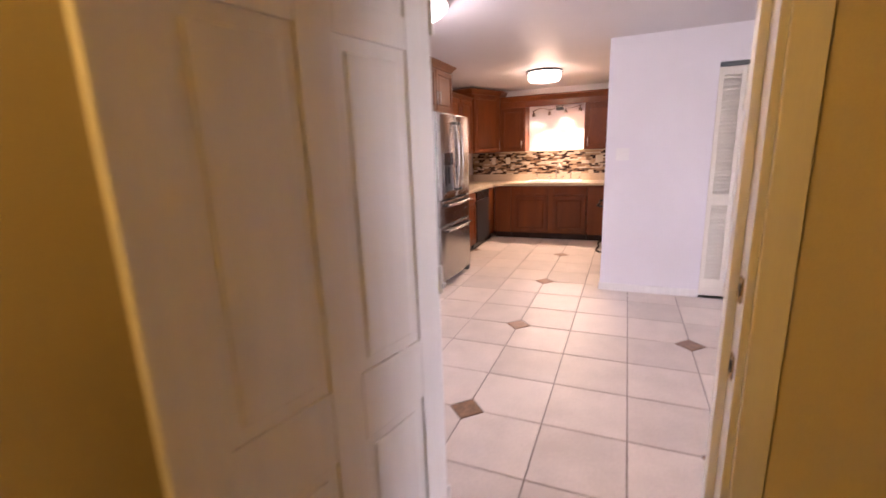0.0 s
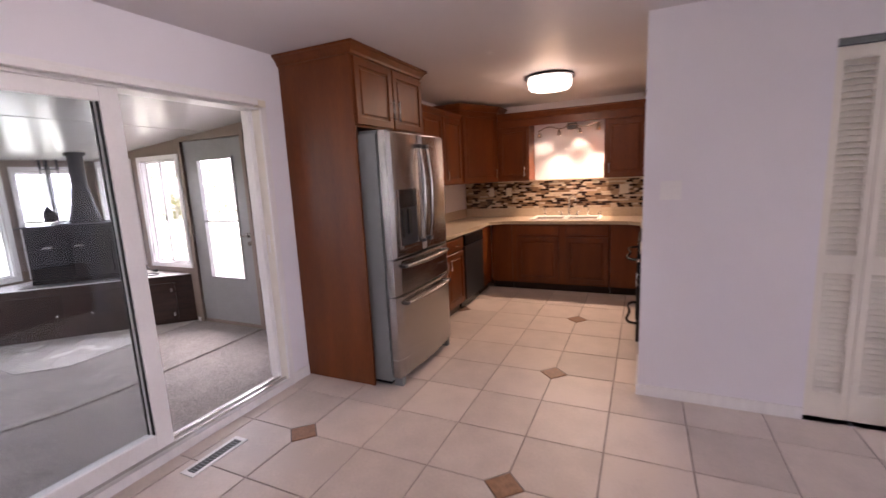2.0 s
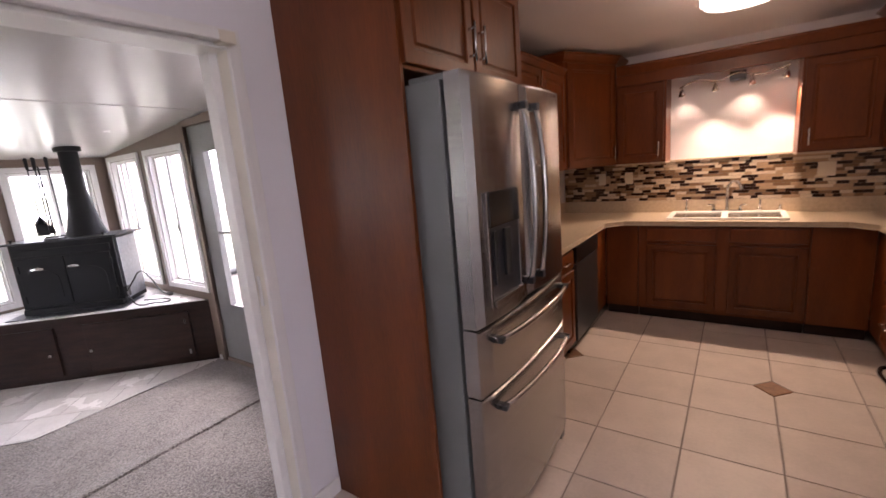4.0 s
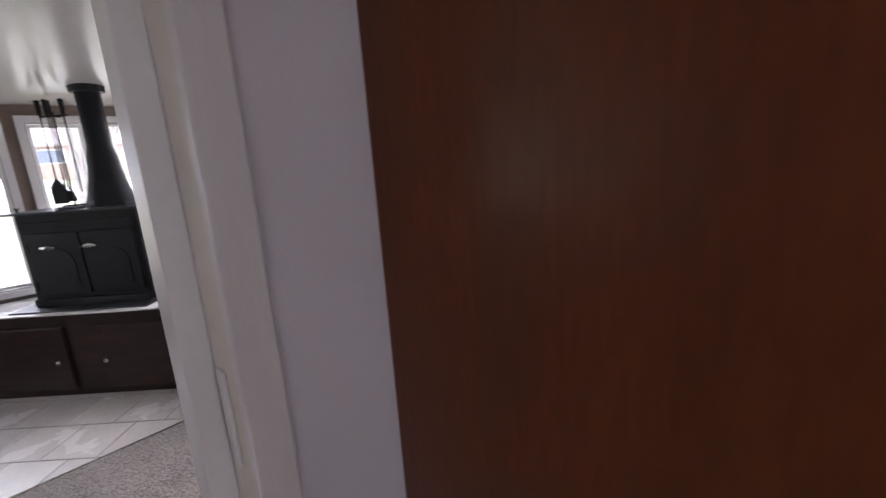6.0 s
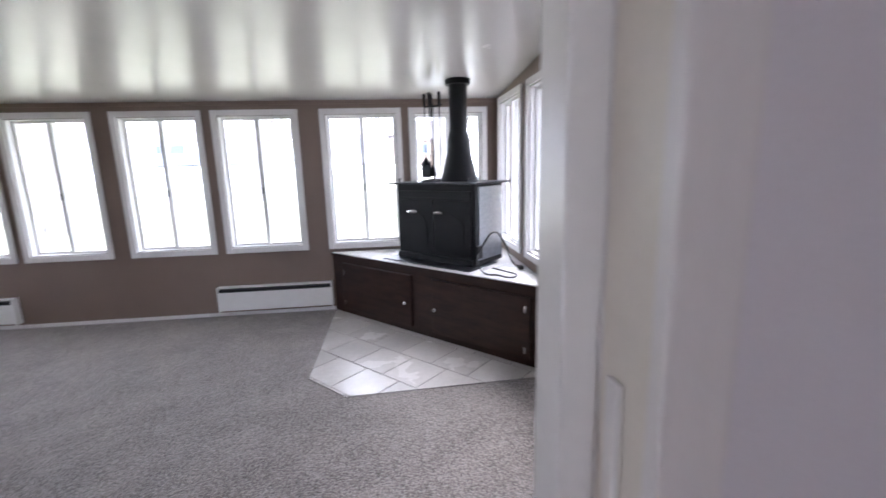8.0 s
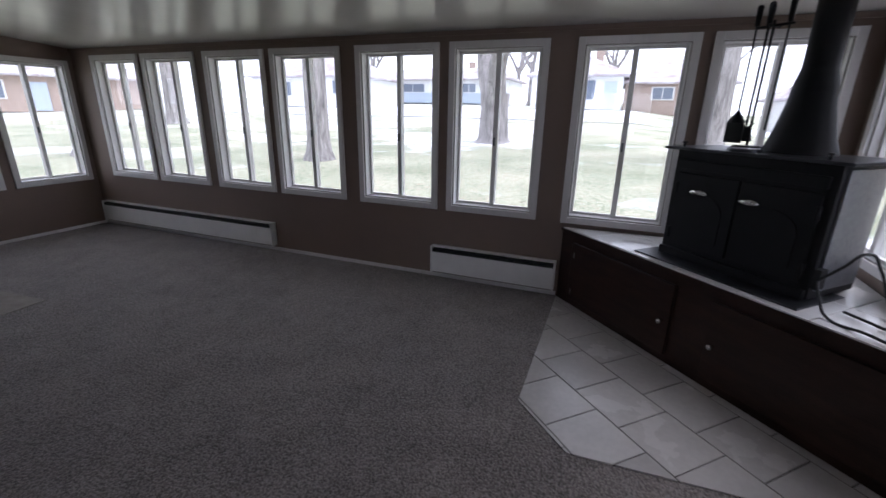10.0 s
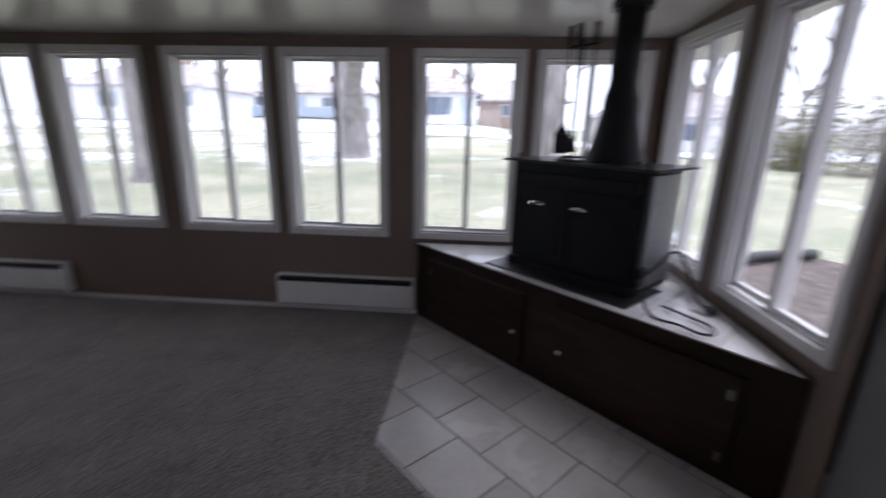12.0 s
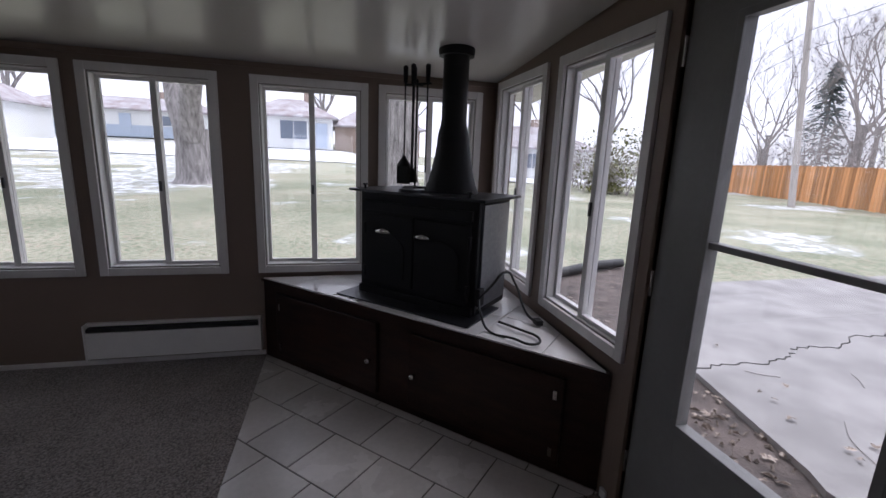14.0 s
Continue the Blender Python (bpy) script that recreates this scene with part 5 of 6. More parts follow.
O = {
    "lawn": ground_material(),
    "snow": material("old_snow", (0.8, 0.82, 0.86), 0.7, vary=0.08, scale=0.6, fine=12, bump=0.3),
    "concrete": material("weathered_concrete", (0.38, 0.365, 0.355), 0.85, vary=0.2, scale=2.6, fine=140, bump=0.08),
    "soil": material("dark_soil", (0.155, 0.125, 0.112), 0.95, vary=0.35, scale=6, fine=60, bump=0.8),
    "soil_chip": material("dry_bark_chip", (0.26, 0.21, 0.17), 0.95, vary=0.35, scale=12, fine=60, bump=0.3),
    "leaf": material("dry_oak_leaf", (0.6, 0.5, 0.42), 0.8, vary=0.3, scale=9, fine=60, bump=0.1, rnd=0.5),
    "brick": material("red_paver_brick", (0.46, 0.36, 0.32), 0.85, vary=0.2, scale=9, fine=90, bump=0.3, rnd=0.4),
    # furrowed bark; its grey is lightened to include the outdoor haze
    "bark": material("hazed_furrowed_bark", (0.38, 0.355, 0.35), 0.95, vary=0.4, scale=3, fine=16, bump=1.0, stretch=(4, 4, 0.6)),
    "twig": material("bare_twig", (0.48, 0.44, 0.43), 0.9, vary=0.2, bump=0.1),
    "fence": material("orange_cedar_fence", (0.68, 0.33, 0.14), 0.8, vary=0.22, scale=1.5, fine=20, bump=0.1, stretch=(6, 6, 0.6), rnd=0.4),
    "pipe": material("black_drain_pipe", (0.02, 0.02, 0.022), 0.5, bump=0.1),
    "siding": material("white_siding", (0.74, 0.75, 0.74), 0.6, vary=0.04, bump=0.05),
    "blue": material("blue_siding", (0.44, 0.51, 0.61), 0.6, vary=0.06, bump=0.05),
    "tan": material("tan_brick_wall", (0.42, 0.33, 0.28), 0.85, vary=0.15, scale=4, fine=60, bump=0.2),
    "roof": material("snowy_brown_shingle", (0.2, 0.15, 0.14), 0.9, vary=0.3, scale=1.2, fine=20, bump=0.3, tint=(0.6, 0.6, 0.64)),
    "dark": material("grey_window_glass", (0.16, 0.19, 0.24), 0.1, vary=0.1, bump=0),
    # needle colour lightened and blued to carry the distance haze
    "needle": material("hazed_spruce_needle", (0.19, 0.25, 0.26), 0.8, vary=0.3, scale=4, fine=40, bump=0.3),
    "shrub": material("yellow_green_shrub_leaf", (0.2, 0.2, 0.07), 0.8, vary=0.35, scale=3, fine=30, bump=0.2),
    # pole wood made paler than its own tone, with haze in the colour
    "pole": material("hazed_weathered_pole", (0.5, 0.46, 0.44), 0.9, vary=0.15, scale=3, fine=30, bump=0.2, stretch=(6, 6, 0.5)),
}
# ground sheet: dense near the house, coarse towards the horizon
xs_ = sorted({-3000, -900, -400, -200, -120, *range(-90, -40, 8), *range(-40, -4, 2), 0, 10, 30, 80, 200, 900, 3000})
ys_ = sorted({-3000, -900, -300, -120, *range(-80, -20, 8), *range(-20, 24, 2), *range(24, 80, 8), 120, 300, 900, 3000})
bm = bmesh.new()
grid = [[bm.verts.new((x, y, ground_z(x, y) if x < 0.5 else -0.3)) for y in ys_] for x in xs_]
for i in range(len(xs_) - 1):
    for j in range(len(ys_) - 1):
        bm.faces.new((grid[i][j], grid[i + 1][j], grid[i + 1][j + 1], grid[i][j + 1]))
structure("ground", bm, O["lawn"], "winter lawn with patches of old snow", "lawn")

# far snowy verge and street
bm = bmesh.new()
vv = [[bm.verts.new((x, y, ground_z(x, y) + 0.05)) for y in range(-60, 31, 6)] for x in (-41, -36, -31, -27)]
for a, b in zip(vv, vv[1:]):
    for i in range(len(a) - 1):
        bm.faces.new((a[i], a[i + 1], b[i + 1], b[i]))
structure("road", bm, O["snow"], "snow-covered street and verge", "road")

# patio slab, cracked, with soil bed and brick edging
pt = tagged(new("pavement"), "weathered concrete patio slab with a long crack", "patio", kind="structure")
rough_crack = [(-3.15, 2.05), (-3.18, 2.35), (-3.12, 2.68), (-3.2, 3.0), (-3.34, 3.3), (-3.28, 3.72), (-3.45, 4.1), (-3.42, 4.6), (-3.6, 5.2), (-3.5, 6.4), (-3.62, 8.6)]
random.seed(17)
crack = [rough_crack[0]]
for (ax_, ay_), (bx_, by_) in zip(rough_crack, rough_crack[1:]):
    for k in range(1, 7):
        s = k / 6
        crack.append((ax_ + (bx_ - ax_) * s + (random.uniform(-0.03, 0.03) if k < 6 else 0), ay_ + (by_ - ay_) * s))
gap = 0.007
bm = bmesh.new()
prism(bm, [(x - gap, y) for x, y in crack[::-1]] + [(-5.2, 3.0 + 1.2), (-5.2, 8.6)][::1], -0.3, -0.055)
part("slab", bm, O["concrete"], pt)
bm = bmesh.new()
prism(bm, [(x + gap, y) for x, y in crack] + [(1.5, 8.6), (1.5, 1.72), (-2.0, 1.72), (-2.12, 1.78)], -0.3, -0.06)
part("slab", bm, O["concrete"], pt)
bm = bmesh.new()
prism(bm, [(-5.6, 0.72), (1.5, 0.72), (1.5, 1.9), (-2.0, 1.9), (-3.2, 2.2), (-4.6, 3.4), (-5.5, 4.3), (-6.4, 3.6)], -0.3, -0.1)
structure("soil_bed", bm, O["soil"], "dark soil bed along the sunroom wall", "soil")
be = tagged(new("brick_edging"), "red brick pavers by the door step", "paving", kind="structure")
brick_me = None
for i in range(9):
    for j in range(3):
        if brick_me is None:
            o = part("brick", boxes((0, 0, 0, 0.19, 0.09, 0.06), bev=0.006), O["brick"], be)
            brick_me = o.data
        else:
            o = new("brick", brick_me)
            o.parent = be
        o.location = (-1.95 + i * 0.2 + (j % 2) * 0.1, 1.42 + j * 0.1, -0.115 + random.uniform(-0.004, 0.004))

# fallen sticks and bark chips
for pts in (((-2.41, 2.45), (-2.26, 2.28), (-2.07, 2.17)), ((-2.87, 3.21), (-2.79, 3.16), (-2.7, 3.07)), ((-3.05, 2.42), (-2.98, 2.5), (-2.93, 2.6))):
    st = tube("fallen_stick", [(x, y, -0.054) for x, y in pts], 0.0028, O["twig"], None, res=3)
    tagged(st, "thin dry stick lying on the concrete patio", "stick")
random.seed(23)
bm = bmesh.new()
for i in range(700):
    x, y = random.uniform(-4.6, -1.0), random.uniform(0.75, 1.85)
    a, l, w = random.uniform(0, 6.28), random.uniform(0.008, 0.035), random.uniform(0.003, 0.01)
    c, s = math.cos(a), math.sin(a)
    q = [bm.verts.new((x + u * c * l - v * s * w, y + u * s * l + v * c * w, -0.098 + random.uniform(0, 0.016))) for u, v in ((-1, -1), (1, -1), (1, 1), (-1, 1))]
    top = bm.verts.new((x, y, -0.078 + random.uniform(0, 0.006)))
    for k in range(4):
        bm.faces.new((q[k], q[(k + 1) % 4], top))
tagged(part("bark_chips", bm, O["soil_chip"]), "small dry bark chips on the soil bed", "bark chips", kind="stuff")

# fallen leaves
random.seed(5)
bm = bmesh.new()
for i in range(520):
    if i < 260:
        x, y = random.uniform(-4.6, -1.2), random.uniform(0.8, 2.6)
        if y > 2.0 + max(0, -x - 3) and random.random() < 0.75:
            y = random.uniform(0.8, 1.9)
        z = -0.095 if y < 2.0 + max(0, -x - 3) else -0.05
    else:
        x, y = random.uniform(-9.5, -4.2), random.uniform(-6, 6)
        z = ground_z(x, y) + 0.02
    r = random.uniform(0.015, 0.034)
    a0_ = random.uniform(0, 6.28)
    c = bm.verts.new((x, y, z + 0.012))
    rim = []
    for k in range(9):
        rr = r * (1.0 if k % 2 == 0 else 0.45) * random.uniform(0.8, 1.2)
        rim.append(bm.verts.new((x + rr * math.cos(a0_ + k * 0.698), y + rr * math.sin(a0_ + k * 0.698), z + random.uniform(0.002, 0.022))))
    for k in range(9):
        bm.faces.new((c, rim[k], rim[(k + 1) % 9]))
tagged(part("fallen_leaves", bm, O["leaf"]), "scattered dry brown oak leaves on the ground", "leaves", kind="stuff")

pp = thing("drain_pipe", (0, 0, 0), 0, "black corrugated drain pipe lying on the lawn", "pipe")
tube("hose", [(-5.6, 2.0, -0.04), (-5.8, 2.5, -0.03), (-6.0, 3.0, -0.02), (-6.15, 3.6, -0.02)], 0.065, O["pipe"], pp)


# ---- trees ----
def limb(bm, a, b, r0, r1, seg):
    d = (b - a).normalized()
    u = d.orthogonal().normalized()
    v = d.cross(u)
    turns = [(math.cos(6.2832 * k / seg), math.sin(6.2832 * k / seg)) for k in range(seg)]
    low = [bm.verts.new(a + (u * c + v * s) * r0) for c, s in turns]
    high = [bm.verts.new(b + (u * c + v * s) * r1) for c, s in turns]
    for k in range(seg):
        bm.faces.new((low[k], low[(k + 1) % seg], high[(k + 1) % seg], high[k]))


def grow(bm, start, way, length, r, depth, rng, seg):
    end = start + way * length
    mid = start + way * length * 0.5 + Vector((rng.uniform(-1, 1), rng.uniform(-1, 1), 0)) * length * 0.06
    limb(bm, start, mid, r, r * 0.85, seg)
    limb(bm, mid, end, r * 0.85, r * 0.66, seg)
    if depth == 0:
        return
    for _ in range(rng.choice((2, 3, 3))):
        turn = Vector((rng.uniform(-1, 1), rng.uniform(-1, 1), rng.uniform(-0.15, 0.8)))
        w = (way + turn * 0.85).normalized()
        grow(bm, end if rng.random() < 0.7 else mid, w, length * rng.uniform(0.6, 0.85), r * rng.uniform(0.5, 0.66), depth - 1, rng, max(3, seg - 2))


def tree(place, r, h, seed, label, depth=5, fork=2, slim=1.0):
    rng = random.Random(seed)
    x, y = place
    t = thing("tree", (x, y, ground_z(x, y) - 0.1), 0, label, "tree")
    bm = bmesh.new()
    rings = []
    n = 28
    for k in range(15):
        s = k / 14
        rr = r * (1 + 0.55 * max(0, 1 - s * 7) ** 2) * (1 - 0.18 * s) * (1 + (0.12 * max(0, s - 0.72) / 0.28))
        rings.append([bm.verts.new((rr * (1 + 0.07 * math.sin(9 * a + k * 0.4) + rng.uniform(-0.025, 0.025)) * math.cos(a), rr * (1 + 0.07 * math.sin(11 * a) + rng.uniform(-0.025, 0.025)) * math.sin(a), s * h)) for a in (2 * math.pi * i / n for i in range(n))])
    for a, b in zip(rings, rings[1:]):
        for i in range(n):
            bm.faces.new((a[i], a[(i + 1) % n], b[(i + 1) % n], b[i]))
    part("trunk", bm, O["bark"], t, "thick furrowed grey trunk", True)
    bm = bmesh.new()
    for k in range(fork + 1):
        a = 6.28 * k / (fork + 1) + rng.uniform(0, 1)
        grow(bm, Vector((0.3 * r * math.cos(a), 0.3 * r * math.sin(a), h * 0.84)), Vector((0.5 * math.cos(a), 0.5 * math.sin(a), 0.85)).normalized(), max(2.3, h * 0.75), r * 0.7 * slim, depth, rng, 9)
    part("crown", bm, O["twig"] if slim < 1 or depth > 5 else O["bark"], t, "bare winter branches", True)
    return t


tree((-15.7, -4.75), 0.52, 1.7, 3, "large bare maple with a thick forked grey trunk", 5, 1)
tree((-13.4, 1.35), 0.47, 4.6, 8, "large bare tree with a straight grey trunk")
tree((-10.2, -8.0), 0.3, 4.5, 12, "bare tree with a slim grey trunk")
tree((-17.5, -22.5), 0.45, 4.2, 21, "bare tree standing far across the lawn")
tree((-8.5, -14.5), 0.35, 4.0, 27, "bare tree beyond the end windows")
tree((-46, -30), 0.35, 4.5, 33, "bare street tree among the houses")
tree((-50, -10), 0.3, 4.5, 36, "bare street tree among the houses")
tree((-13.5, 30), 0.3, 5.0, 41, "bare tree beyond the wooden fence", 5, 2, 0.7)
tree((-9.5, 27), 0.16, 5.0, 45, "slim bare tree beyond the wooden fence", 6, 2, 0.7)
tree((-22, 32), 0.3, 4.5, 49, "bare tree beyond the wooden fence", 6, 2, 0.6)
for k, (px, py, rr) in enumerate(((-26, 29, 0.16), (-23.5, 34, 0.2), (-19.5, 29.5, 0.13), (-17, 35, 0.2), (-15.5, 26.5, 0.12), (-12, 33, 0.18), (-7.5, 30, 0.16), (-6, 25, 0.12), (-29, 33, 0.2))):
    tree((px, py), rr, 3.0 + (k % 3) * 0.6, 120 + k, "slim bare tree in the brush behind the fence", 6, 3, 0.6)
for k, (px, py, rr) in enumerate(((-58, -34, 0.3), (-62, -14, 0.3), (-60, -2, 0.28), (-56, 8, 0.3), (-44, 20, 0.25), (-34, 22, 0.2))):
    tree((px, py), rr, 4.5, 160 + k, "bare tree behind the houses across the street", 5, 3)


def thicket(place, size, seed, mat, label, leaves):
    rng = random.Random(seed)
    x, y = place
    t = thing("shrub", (x, y, ground_z(x, y)), 0, label, "shrub")
    bm = bmesh.new()
    for _ in range(26):
        a = rng.uniform(0, 6.28)
        grow(bm, Vector((rng.uniform(-0.4, 0.4) * size, rng.uniform(-0.4, 0.4) * size, 0)), Vector((0.5 * math.cos(a), 0.5 * math.sin(a), 1)).normalized(), size * rng.uniform(0.25, 0.4), 0.027, 3, rng, 5)
    part("branches", bm, O["twig"], t)
    bm = bmesh.new()
    for _ in range(leaves):
        a, u = rng.uniform(0, 6.28), rng.random() ** 0.5
        z = rng.uniform(0.05, 1.0)
        rr = size * 0.62 * u * (1 - 0.5 * (z - 0.4) ** 2)
        c = Vector((rr * math.cos(a), rr * math.sin(a), z * size * rng.uniform(0.75, 1.1)))
        d1_ = Vector((rng.uniform(-1, 1), rng.uniform(-1, 1), rng.uniform(-1, 1))) * 0.1
        d2_ = Vector((rng.uniform(-1, 1), rng.uniform(-1, 1), rng.uniform(-1, 1))) * 0.06
        bm.faces.new([bm.verts.new(c + v) for v in (d1_, d2_, -d1_, -d2_)])
    part("leaves", bm, mat, t)


for i, (p, s, lv_) in enumerate((((-21.5, 13.6), 3.0, 900), ((-19.5, 14.3), 3.4, 1100), ((-18.0, 15.2), 3.2, 700), ((-24, 12.6), 2.6, 500), ((-20.6, 13.0), 1.5, 700))):
    thicket(p, s, 60 + i, O["shrub"] if i in (1, 4, 0) else O["twig"], "tangled shrub thicket at the edge of the lawn", lv_)
for i in range(9):
    thicket((-24 + i * 2.6 + (i % 3) * 0.4, 27.5 - i * 0.7 + (i % 2)), 4.6 + (i % 3) * 0.8, 80 + i, O["twig"], "tangled bare brush behind the fence", 420)

# spruce
rng = random.Random(4)
sp = thing("spruce_tree", (-24.4, 32.2, ground_z(-24.4, 32.2)), 0, "blue-green spruce behind the fence, its colour paled with haze", "tree")
bm = bmesh.new()
cylinder(bm, (0, 0, 0), (0, 0, 8.5), 0.18, 0.03, 10)
part("trunk", bm, O["bark"], sp)
bm = bmesh.new()
for k in range(1300):
    s = rng.random() ** 0.8
    z = 1.0 + 7.6 * s
    reach = (1 - s) * 2.3 + 0.15
    a = rng.uniform(0, 6.28)
    u = rng.uniform(0.35, 1.0) * reach
    c = Vector((u * math.cos(a), u * math.sin(a), z - u * 0.25))
    o_ = Vector((math.cos(a), math.sin(a), -0.3)) * 0.3
    w = Vector((-math.sin(a), math.cos(a), rng.uniform(-0.4, 0.4))) * 0.1
    bm.faces.new([bm.verts.new(c + v) for v in (-o_, w, o_, -w)])
part("crown", bm, O["needle"], sp, "drooping needle boughs")

# fence
fn = thing("fence", (0, 0, 0), 0, "orange-brown wooden board fence across the yard", "fence")
fa, fb = Vector((-27.0, 24.8, 0)), Vector((-1.0, 15.2, 0))
nb = 170
fu = (fb - fa).normalized()
fang = math.degrees(math.atan2(fu.y, fu.x))
bl = (fb - fa).length / nb
bme = None
for i in range(nb):
    p = fa + fu * (i * bl)
    if bme is None:
        o = part("board", boxes((0.005, 0, 0.04, bl - 0.005, 0.02, 1.7), bev=0.004), O["fence"], fn)
        bme = o.data
    else:
        o = new("board", bme)
        o.parent = fn
    o.matrix_basis = pose(p.x, p.y, ground_z(p.x, p.y) + random.uniform(-0.02, 0.02), 0, 0, fang)
for zz in (0.4, 1.35):
    bm = bmesh.new()
    cylinder(bm, (fa.x, fa.y + 0.06, ground_z(fa.x, fa.y) + zz), (fb.x, fb.y + 0.06, ground_z(fb.x, fb.y) + zz), 0.04, seg=6)
    part("rail", bm, O["fence"], fn)

up = thing("utility_pole", (-14.75, 18.0, ground_z(-14.75, 18.0)), 0, "tall weathered wooden utility pole by the fence, paled with haze", "pole")
bm = bmesh.new()
cylinder(bm, (0, 0, -0.2), (-0.7, -0.52, 10), 0.13, 0.1, 12)
part("shaft", bm, O["pole"], up)
for k, zz in enumerate((6.2, 6.9, 8.2)):
    tube("wire", [(-0.07 * zz, -0.052 * zz, zz), (8, -4, zz - 0.4), (26, -12, zz + 0.6)], 0.012, O["pipe"], up, res=1)
    tube("wire", [(-0.07 * zz, -0.052 * zz, zz), (-10, 4, zz - 0.5), (-34, 14, zz + 0.4)], 0.012, O["pipe"], up, res=1)


# ---- houses across the street ----
def house(place, turn, w, d, h, rise, mat, wins, label, door=None, base_mat=None):
    x, y = place
    t = thing("house", (x, y, ground_z(x, y) - 0.1), turn, label, "house")
    bpart("wall", (-w / 2, -d / 2, 0, w / 2, d / 2, h), mat, t, bev=0.02)
    if base_mat:
        bpart("lower_wall", (-w / 2, -d / 2 - 0.04, 0, w / 2, -d / 2 - 0.005, h * 0.45), base_mat, t)
    bm = bmesh.new()
    o_ = 0.5
    lo = [bm.verts.new(v) for v in ((-w / 2 - o_, -d / 2 - o_, h), (w / 2 + o_, -d / 2 - o_, h), (w / 2 + o_, d / 2 + o_, h), (-w / 2 - o_, d / 2 + o_, h))]
    lo2 = [bm.verts.new(v.co + Vector((0, 0, 0.15))) for v in lo]
    ra, rb = bm.verts.new((-w / 2 + d * 0.35, 0, h + rise)), bm.verts.new((w / 2 - d * 0.35, 0, h + rise))
    bm.faces.new(lo[::-1])
    for i in range(4):
        bm.faces.new((lo[i], lo[(i + 1) % 4], lo2[(i + 1) % 4], lo2[i]))
    bm.faces.new((lo2[0], lo2[1], rb, ra))
    bm.faces.new((lo2[1], lo2[2], rb))
    bm.faces.new((lo2[2], lo2[3], ra, rb))
    bm.faces.new((lo2[3], lo2[0], ra))
    rf = part("roof", bm, O["roof"], t, "low hipped roof dusted with snow")
    part("chimney", boxes((w * 0.15, 0, h + rise * 0.5, w * 0.15 + 0.7, 0.7, h + rise + 0.7), bev=0.02), O["tan"], rf)
    for wx, wz, ww, wh in wins:
        f = bpart("window", (wx - ww / 2 - 0.08, -d / 2 - 0.1, wz - 0.08, wx + ww / 2 + 0.08, -d / 2 - 0.045, wz + wh + 0.08), O["siding"], t, bev=0.01)
        for k in (0, 1):
            bpart("pane", (wx - ww / 2 + k * ww / 2 + 0.03, -d / 2 - 0.12, wz, wx - ww / 2 + (k + 1) * ww / 2 - 0.03, -d / 2 - 0.105, wz + wh), O["dark"], f, bev=0)
    if door is not None:
        bpart("door", (door - 0.5, -d / 2 - 0.1, 0.1, door + 0.5, -d / 2 - 0.045, 2.2), O["blue"], t, bev=0.01)
    return t


house((-40, -29), 90, 12, 8, 2.6, 2.2, O["siding"], [(4.4, 1.2, 1.8, 1.1), (-2, 1.0, 1.6, 1.2)], "white sided ranch house with grey-brown roof", None)
house((-54, -21), 90, 17, 8, 2.5, 1.6, O["siding"], [(-3, 1.2, 3.0, 0.9), (4, 1.2, 1.6, 0.9)], "long low house with a blue painted band", 0.8, O["blue"])
house((-45, -4.5), 90, 7.5, 8, 2.6, 1.9, O["siding"], [(0.5, 0.8, 2.2, 1.5)], "white house with a large picture window", 2.8)
house((-47, 3.4), 90, 8, 8, 2.5, 2.3, O["tan"], [(-1, 1.3, 1.6, 0.9), (2.4, 1.3, 1.2, 0.9)], "tan brick ranch house with brown roof", None)
house((-40, 16), 90, 12, 8, 2.6, 2.2, O["siding"], [(0, 1.0, 2.0, 1.2)], "pale house half hidden behind shrubs", None)
house((-24, -46), 150, 14, 8, 2.6, 2.0, O["tan"], [(-3, 1.0, 2.0, 1.2), (3, 1.0, 2.0, 1.2)], "tan brick house far down the street", 0)
house((-18, 52), 20, 16, 9, 2.8, 2.4, O["tan"], [(-3, 1.0, 2.0, 1.2), (3, 1.0, 2.0, 1.2)], "brick house behind the bare trees", None)

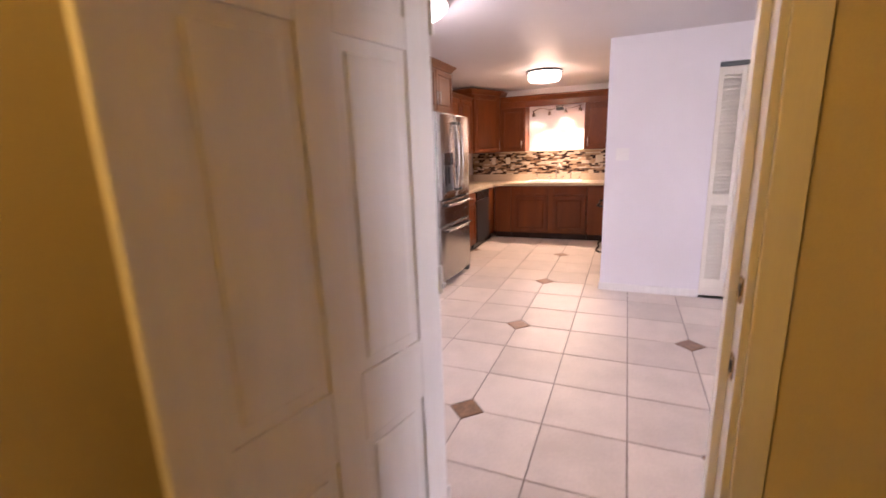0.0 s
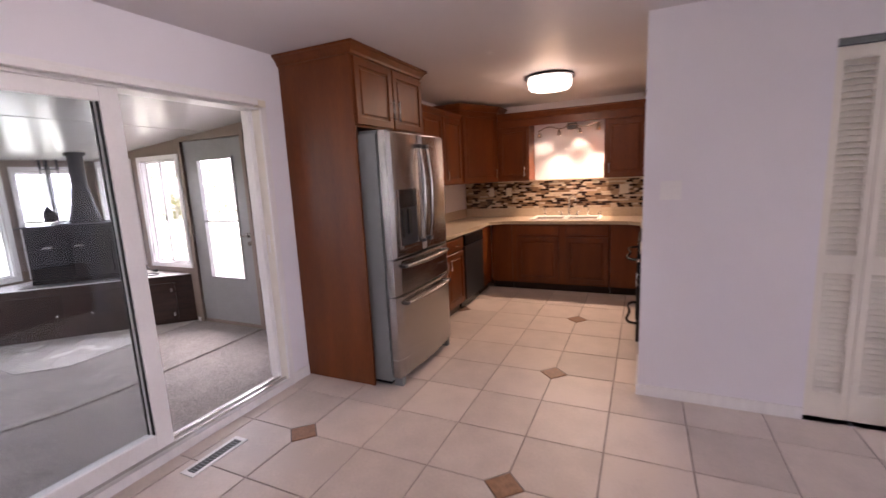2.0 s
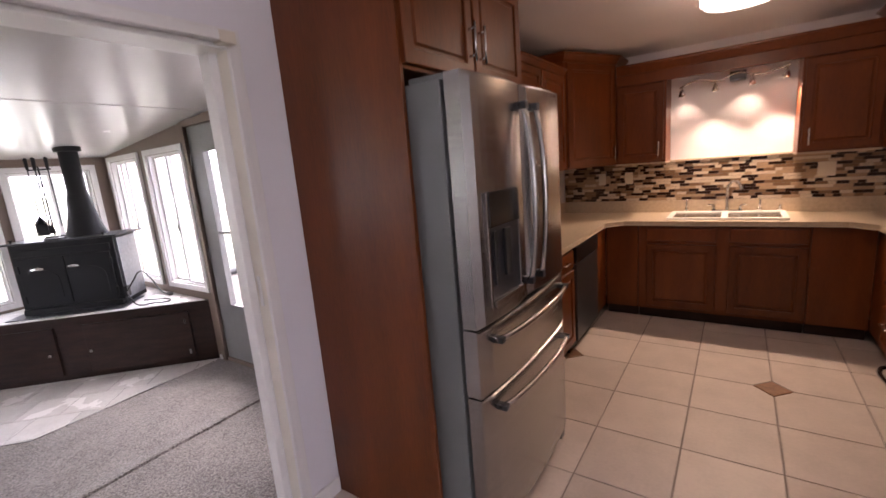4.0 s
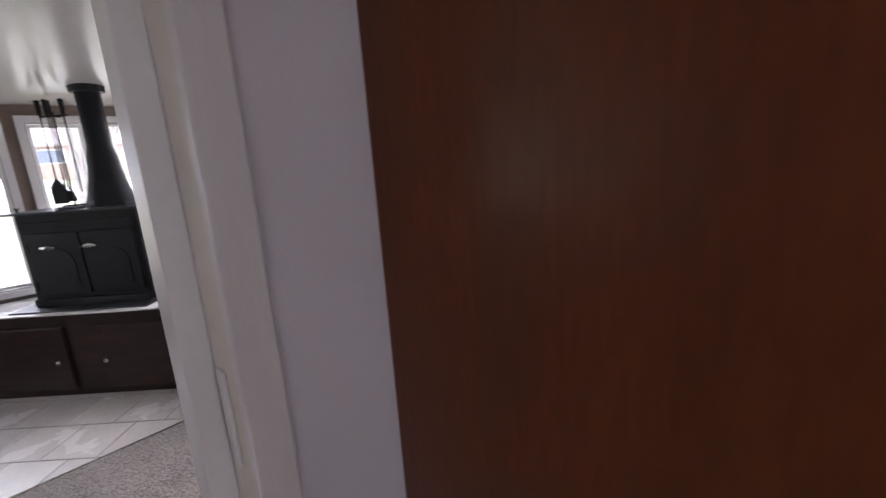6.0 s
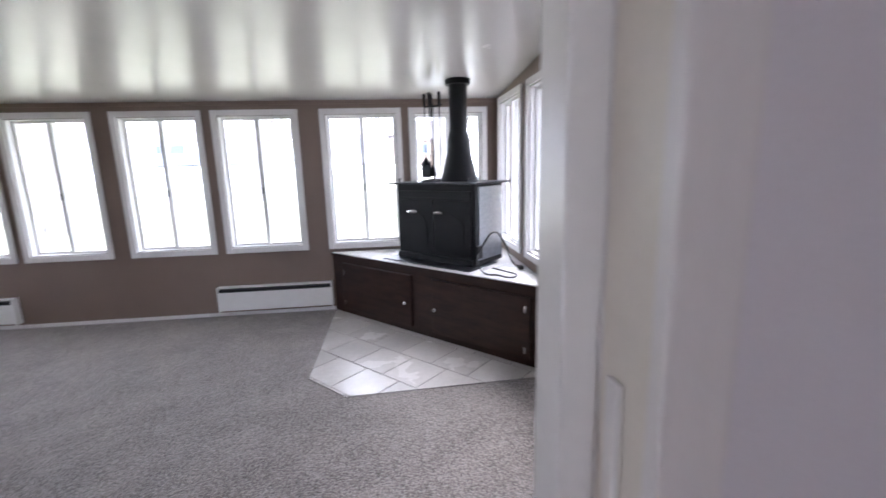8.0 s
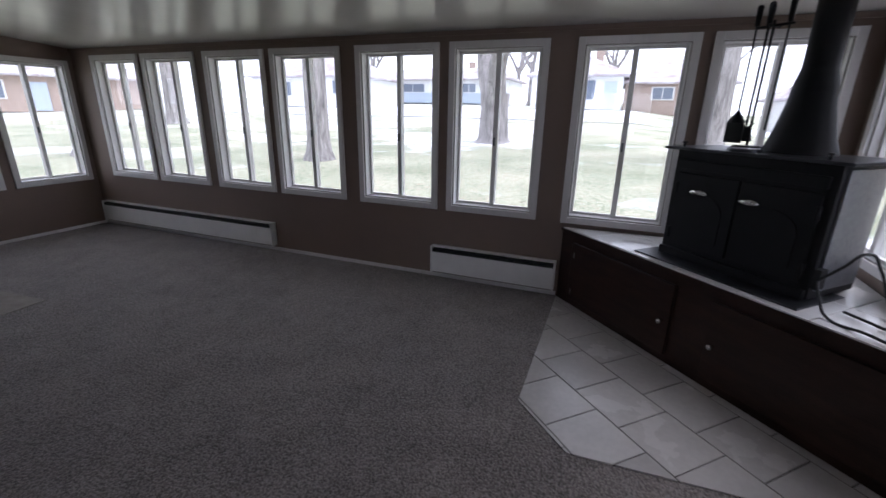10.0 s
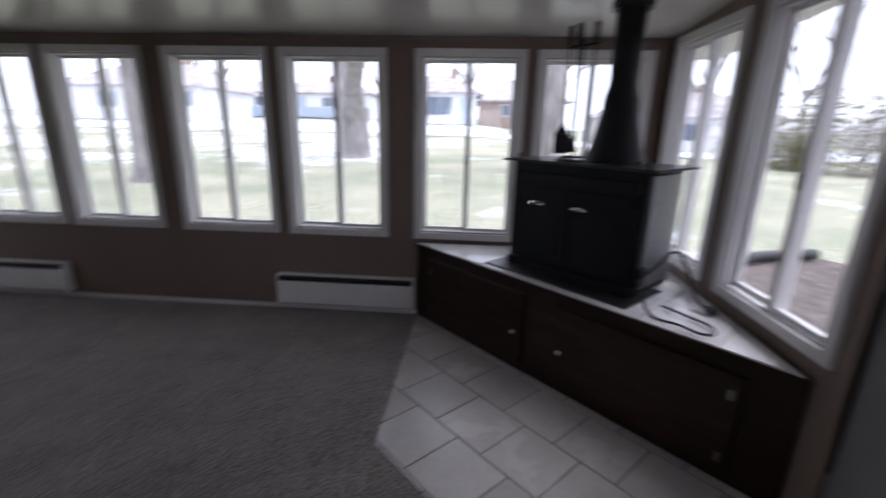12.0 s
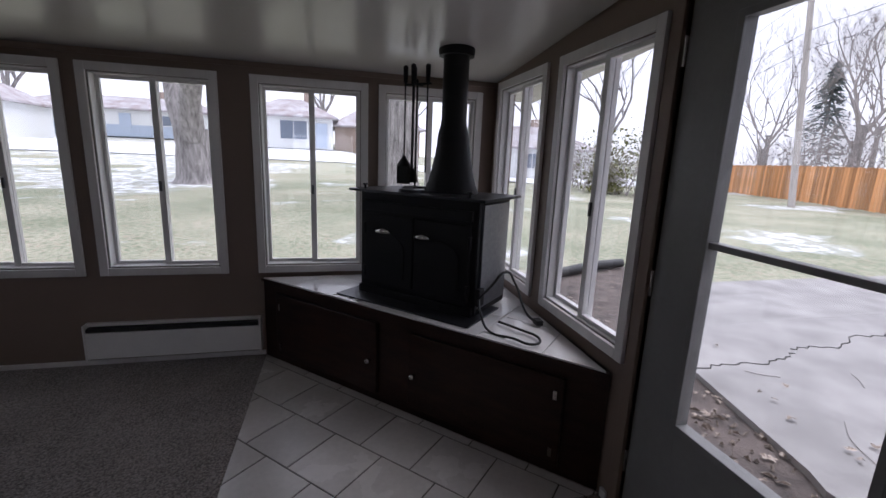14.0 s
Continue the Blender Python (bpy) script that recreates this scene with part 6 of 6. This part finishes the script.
# ---- pieces: kitchen and dining floor tiles ----
fl = tagged(new("floor"), "cream ceramic floor tiles with small brown diamond accents", "floor", kind="structure")
PX, PY = 0.4268, 0.4353
TX0, TY0 = 1.825 - 5 * PX, -0.664 - 5 * PY
room = [(0.0, -2.83), (3.95, -2.83), (3.95, 3.3), (0.0, 3.3)]
DR = 0.098
G = 0.0035
for i in range(-1, 11):
    for j in range(-1, 15):
        xa, ya = TX0 + i * PX, TY0 + j * PY
        xb, yb = xa + PX, ya + PY

        def hot(ii, jj):
            return (ii - 5) % 3 == 0 and (jj - 5) % 3 == 0

        poly = []
        for cx, cy, ii, jj, s1, s2 in ((xa, ya, i, j, (0, 1), (1, 0)), (xb, ya, i + 1, j, (-1, 0), (0, 1)), (xb, yb, i + 1, j + 1, (0, -1), (-1, 0)), (xa, yb, i, j + 1, (1, 0), (0, -1))):
            gx, gy = (G if cx == xa else -G), (G if cy == ya else -G)
            if hot(ii, jj):
                for sx_, sy_ in (s1, s2):
                    poly.append((cx + gx + sx_ * (DR + 0.004), cy + gy + sy_ * (DR + 0.004)))
            else:
                poly.append((cx + gx, cy + gy))
        poly = clip_poly(poly, room)
        if not poly or max(p[0] for p in poly) - min(p[0] for p in poly) < 0.02 or max(p[1] for p in poly) - min(p[1] for p in poly) < 0.02:
            continue
        tile_piece(poly, -0.008, 0.0, M["tile"], fl)
        if hot(i, j):
            dq = clip_poly([(xa - DR, ya), (xa, ya - DR), (xa + DR, ya), (xa, ya + DR)], room)
            if dq:
                tile_piece(dq, -0.008, 0.0005, M["accent"], fl, "accent_tile")

# ---- pieces: backsplash mosaic ----
bsp = tagged(new("backsplash"), "glass and stone strip mosaic in browns and cream", "backsplash", kind="structure")
part("grout_bed", boxes((0.02, 3.508, 1.03, 3.05, 3.519, UZ - 0.002)), M["grout"], bsp)
MOS = [material("mosaic_dark_brown", (0.035, 0.016, 0.011), 0.12, vary=0.2, bump=0.02), material("mosaic_tan_stone", (0.42, 0.29, 0.18), 0.5, vary=0.12, scale=30, bump=0.05),
       material("mosaic_cream_stone", (0.62, 0.52, 0.4), 0.5, vary=0.1, scale=30, bump=0.05), material("mosaic_brown_glass", (0.24, 0.15, 0.09), 0.1, vary=0.1, bump=0.01)]
rng = random.Random(11)
lens = (0.05, 0.08, 0.12)
shared = {}
rest = [bmesh.new() for _ in MOS]
count = 0
RH = 0.0262
row = 0
z = 1.032
k = 1
while z + RH < UZ - 0.005:
    x = 0.02 - rng.uniform(0, 0.08)
    while x < 3.04:
        ln = rng.choice(lens)
        k = rng.choice((0, 0, 0, 1, 1, 2, 2, 3) if k else (1, 2, 3))
        x0_, x1_ = max(x, 0.02), min(x + ln, 3.05)
        if x1_ - x0_ > 0.012:
            if x0_ == x and x1_ == x + ln and count < 290 and 0.75 < x < 2.35:
                key = (ln, k)
                if key not in shared:
                    o = part("mosaic_strip", boxes((0.001, 0, 0.001, ln - 0.001, 0.008, RH - 0.0015)), MOS[k], bsp)
                    shared[key] = o.data
                else:
                    o = new("mosaic_strip", shared[key])
                    o.parent = bsp
                o.location = (x, 3.5 - rng.uniform(0, 0.0015), z)
                count += 1
            else:
                box(rest[k], x0_ + 0.001, 3.5, z + 0.001, x1_ - 0.001, 3.508, z + RH - 0.0015)
        x += ln
    z += RH
for k, bm in enumerate(rest):
    tagged(part("mosaic_rest", bm, MOS[k], bsp), kind="stuff")
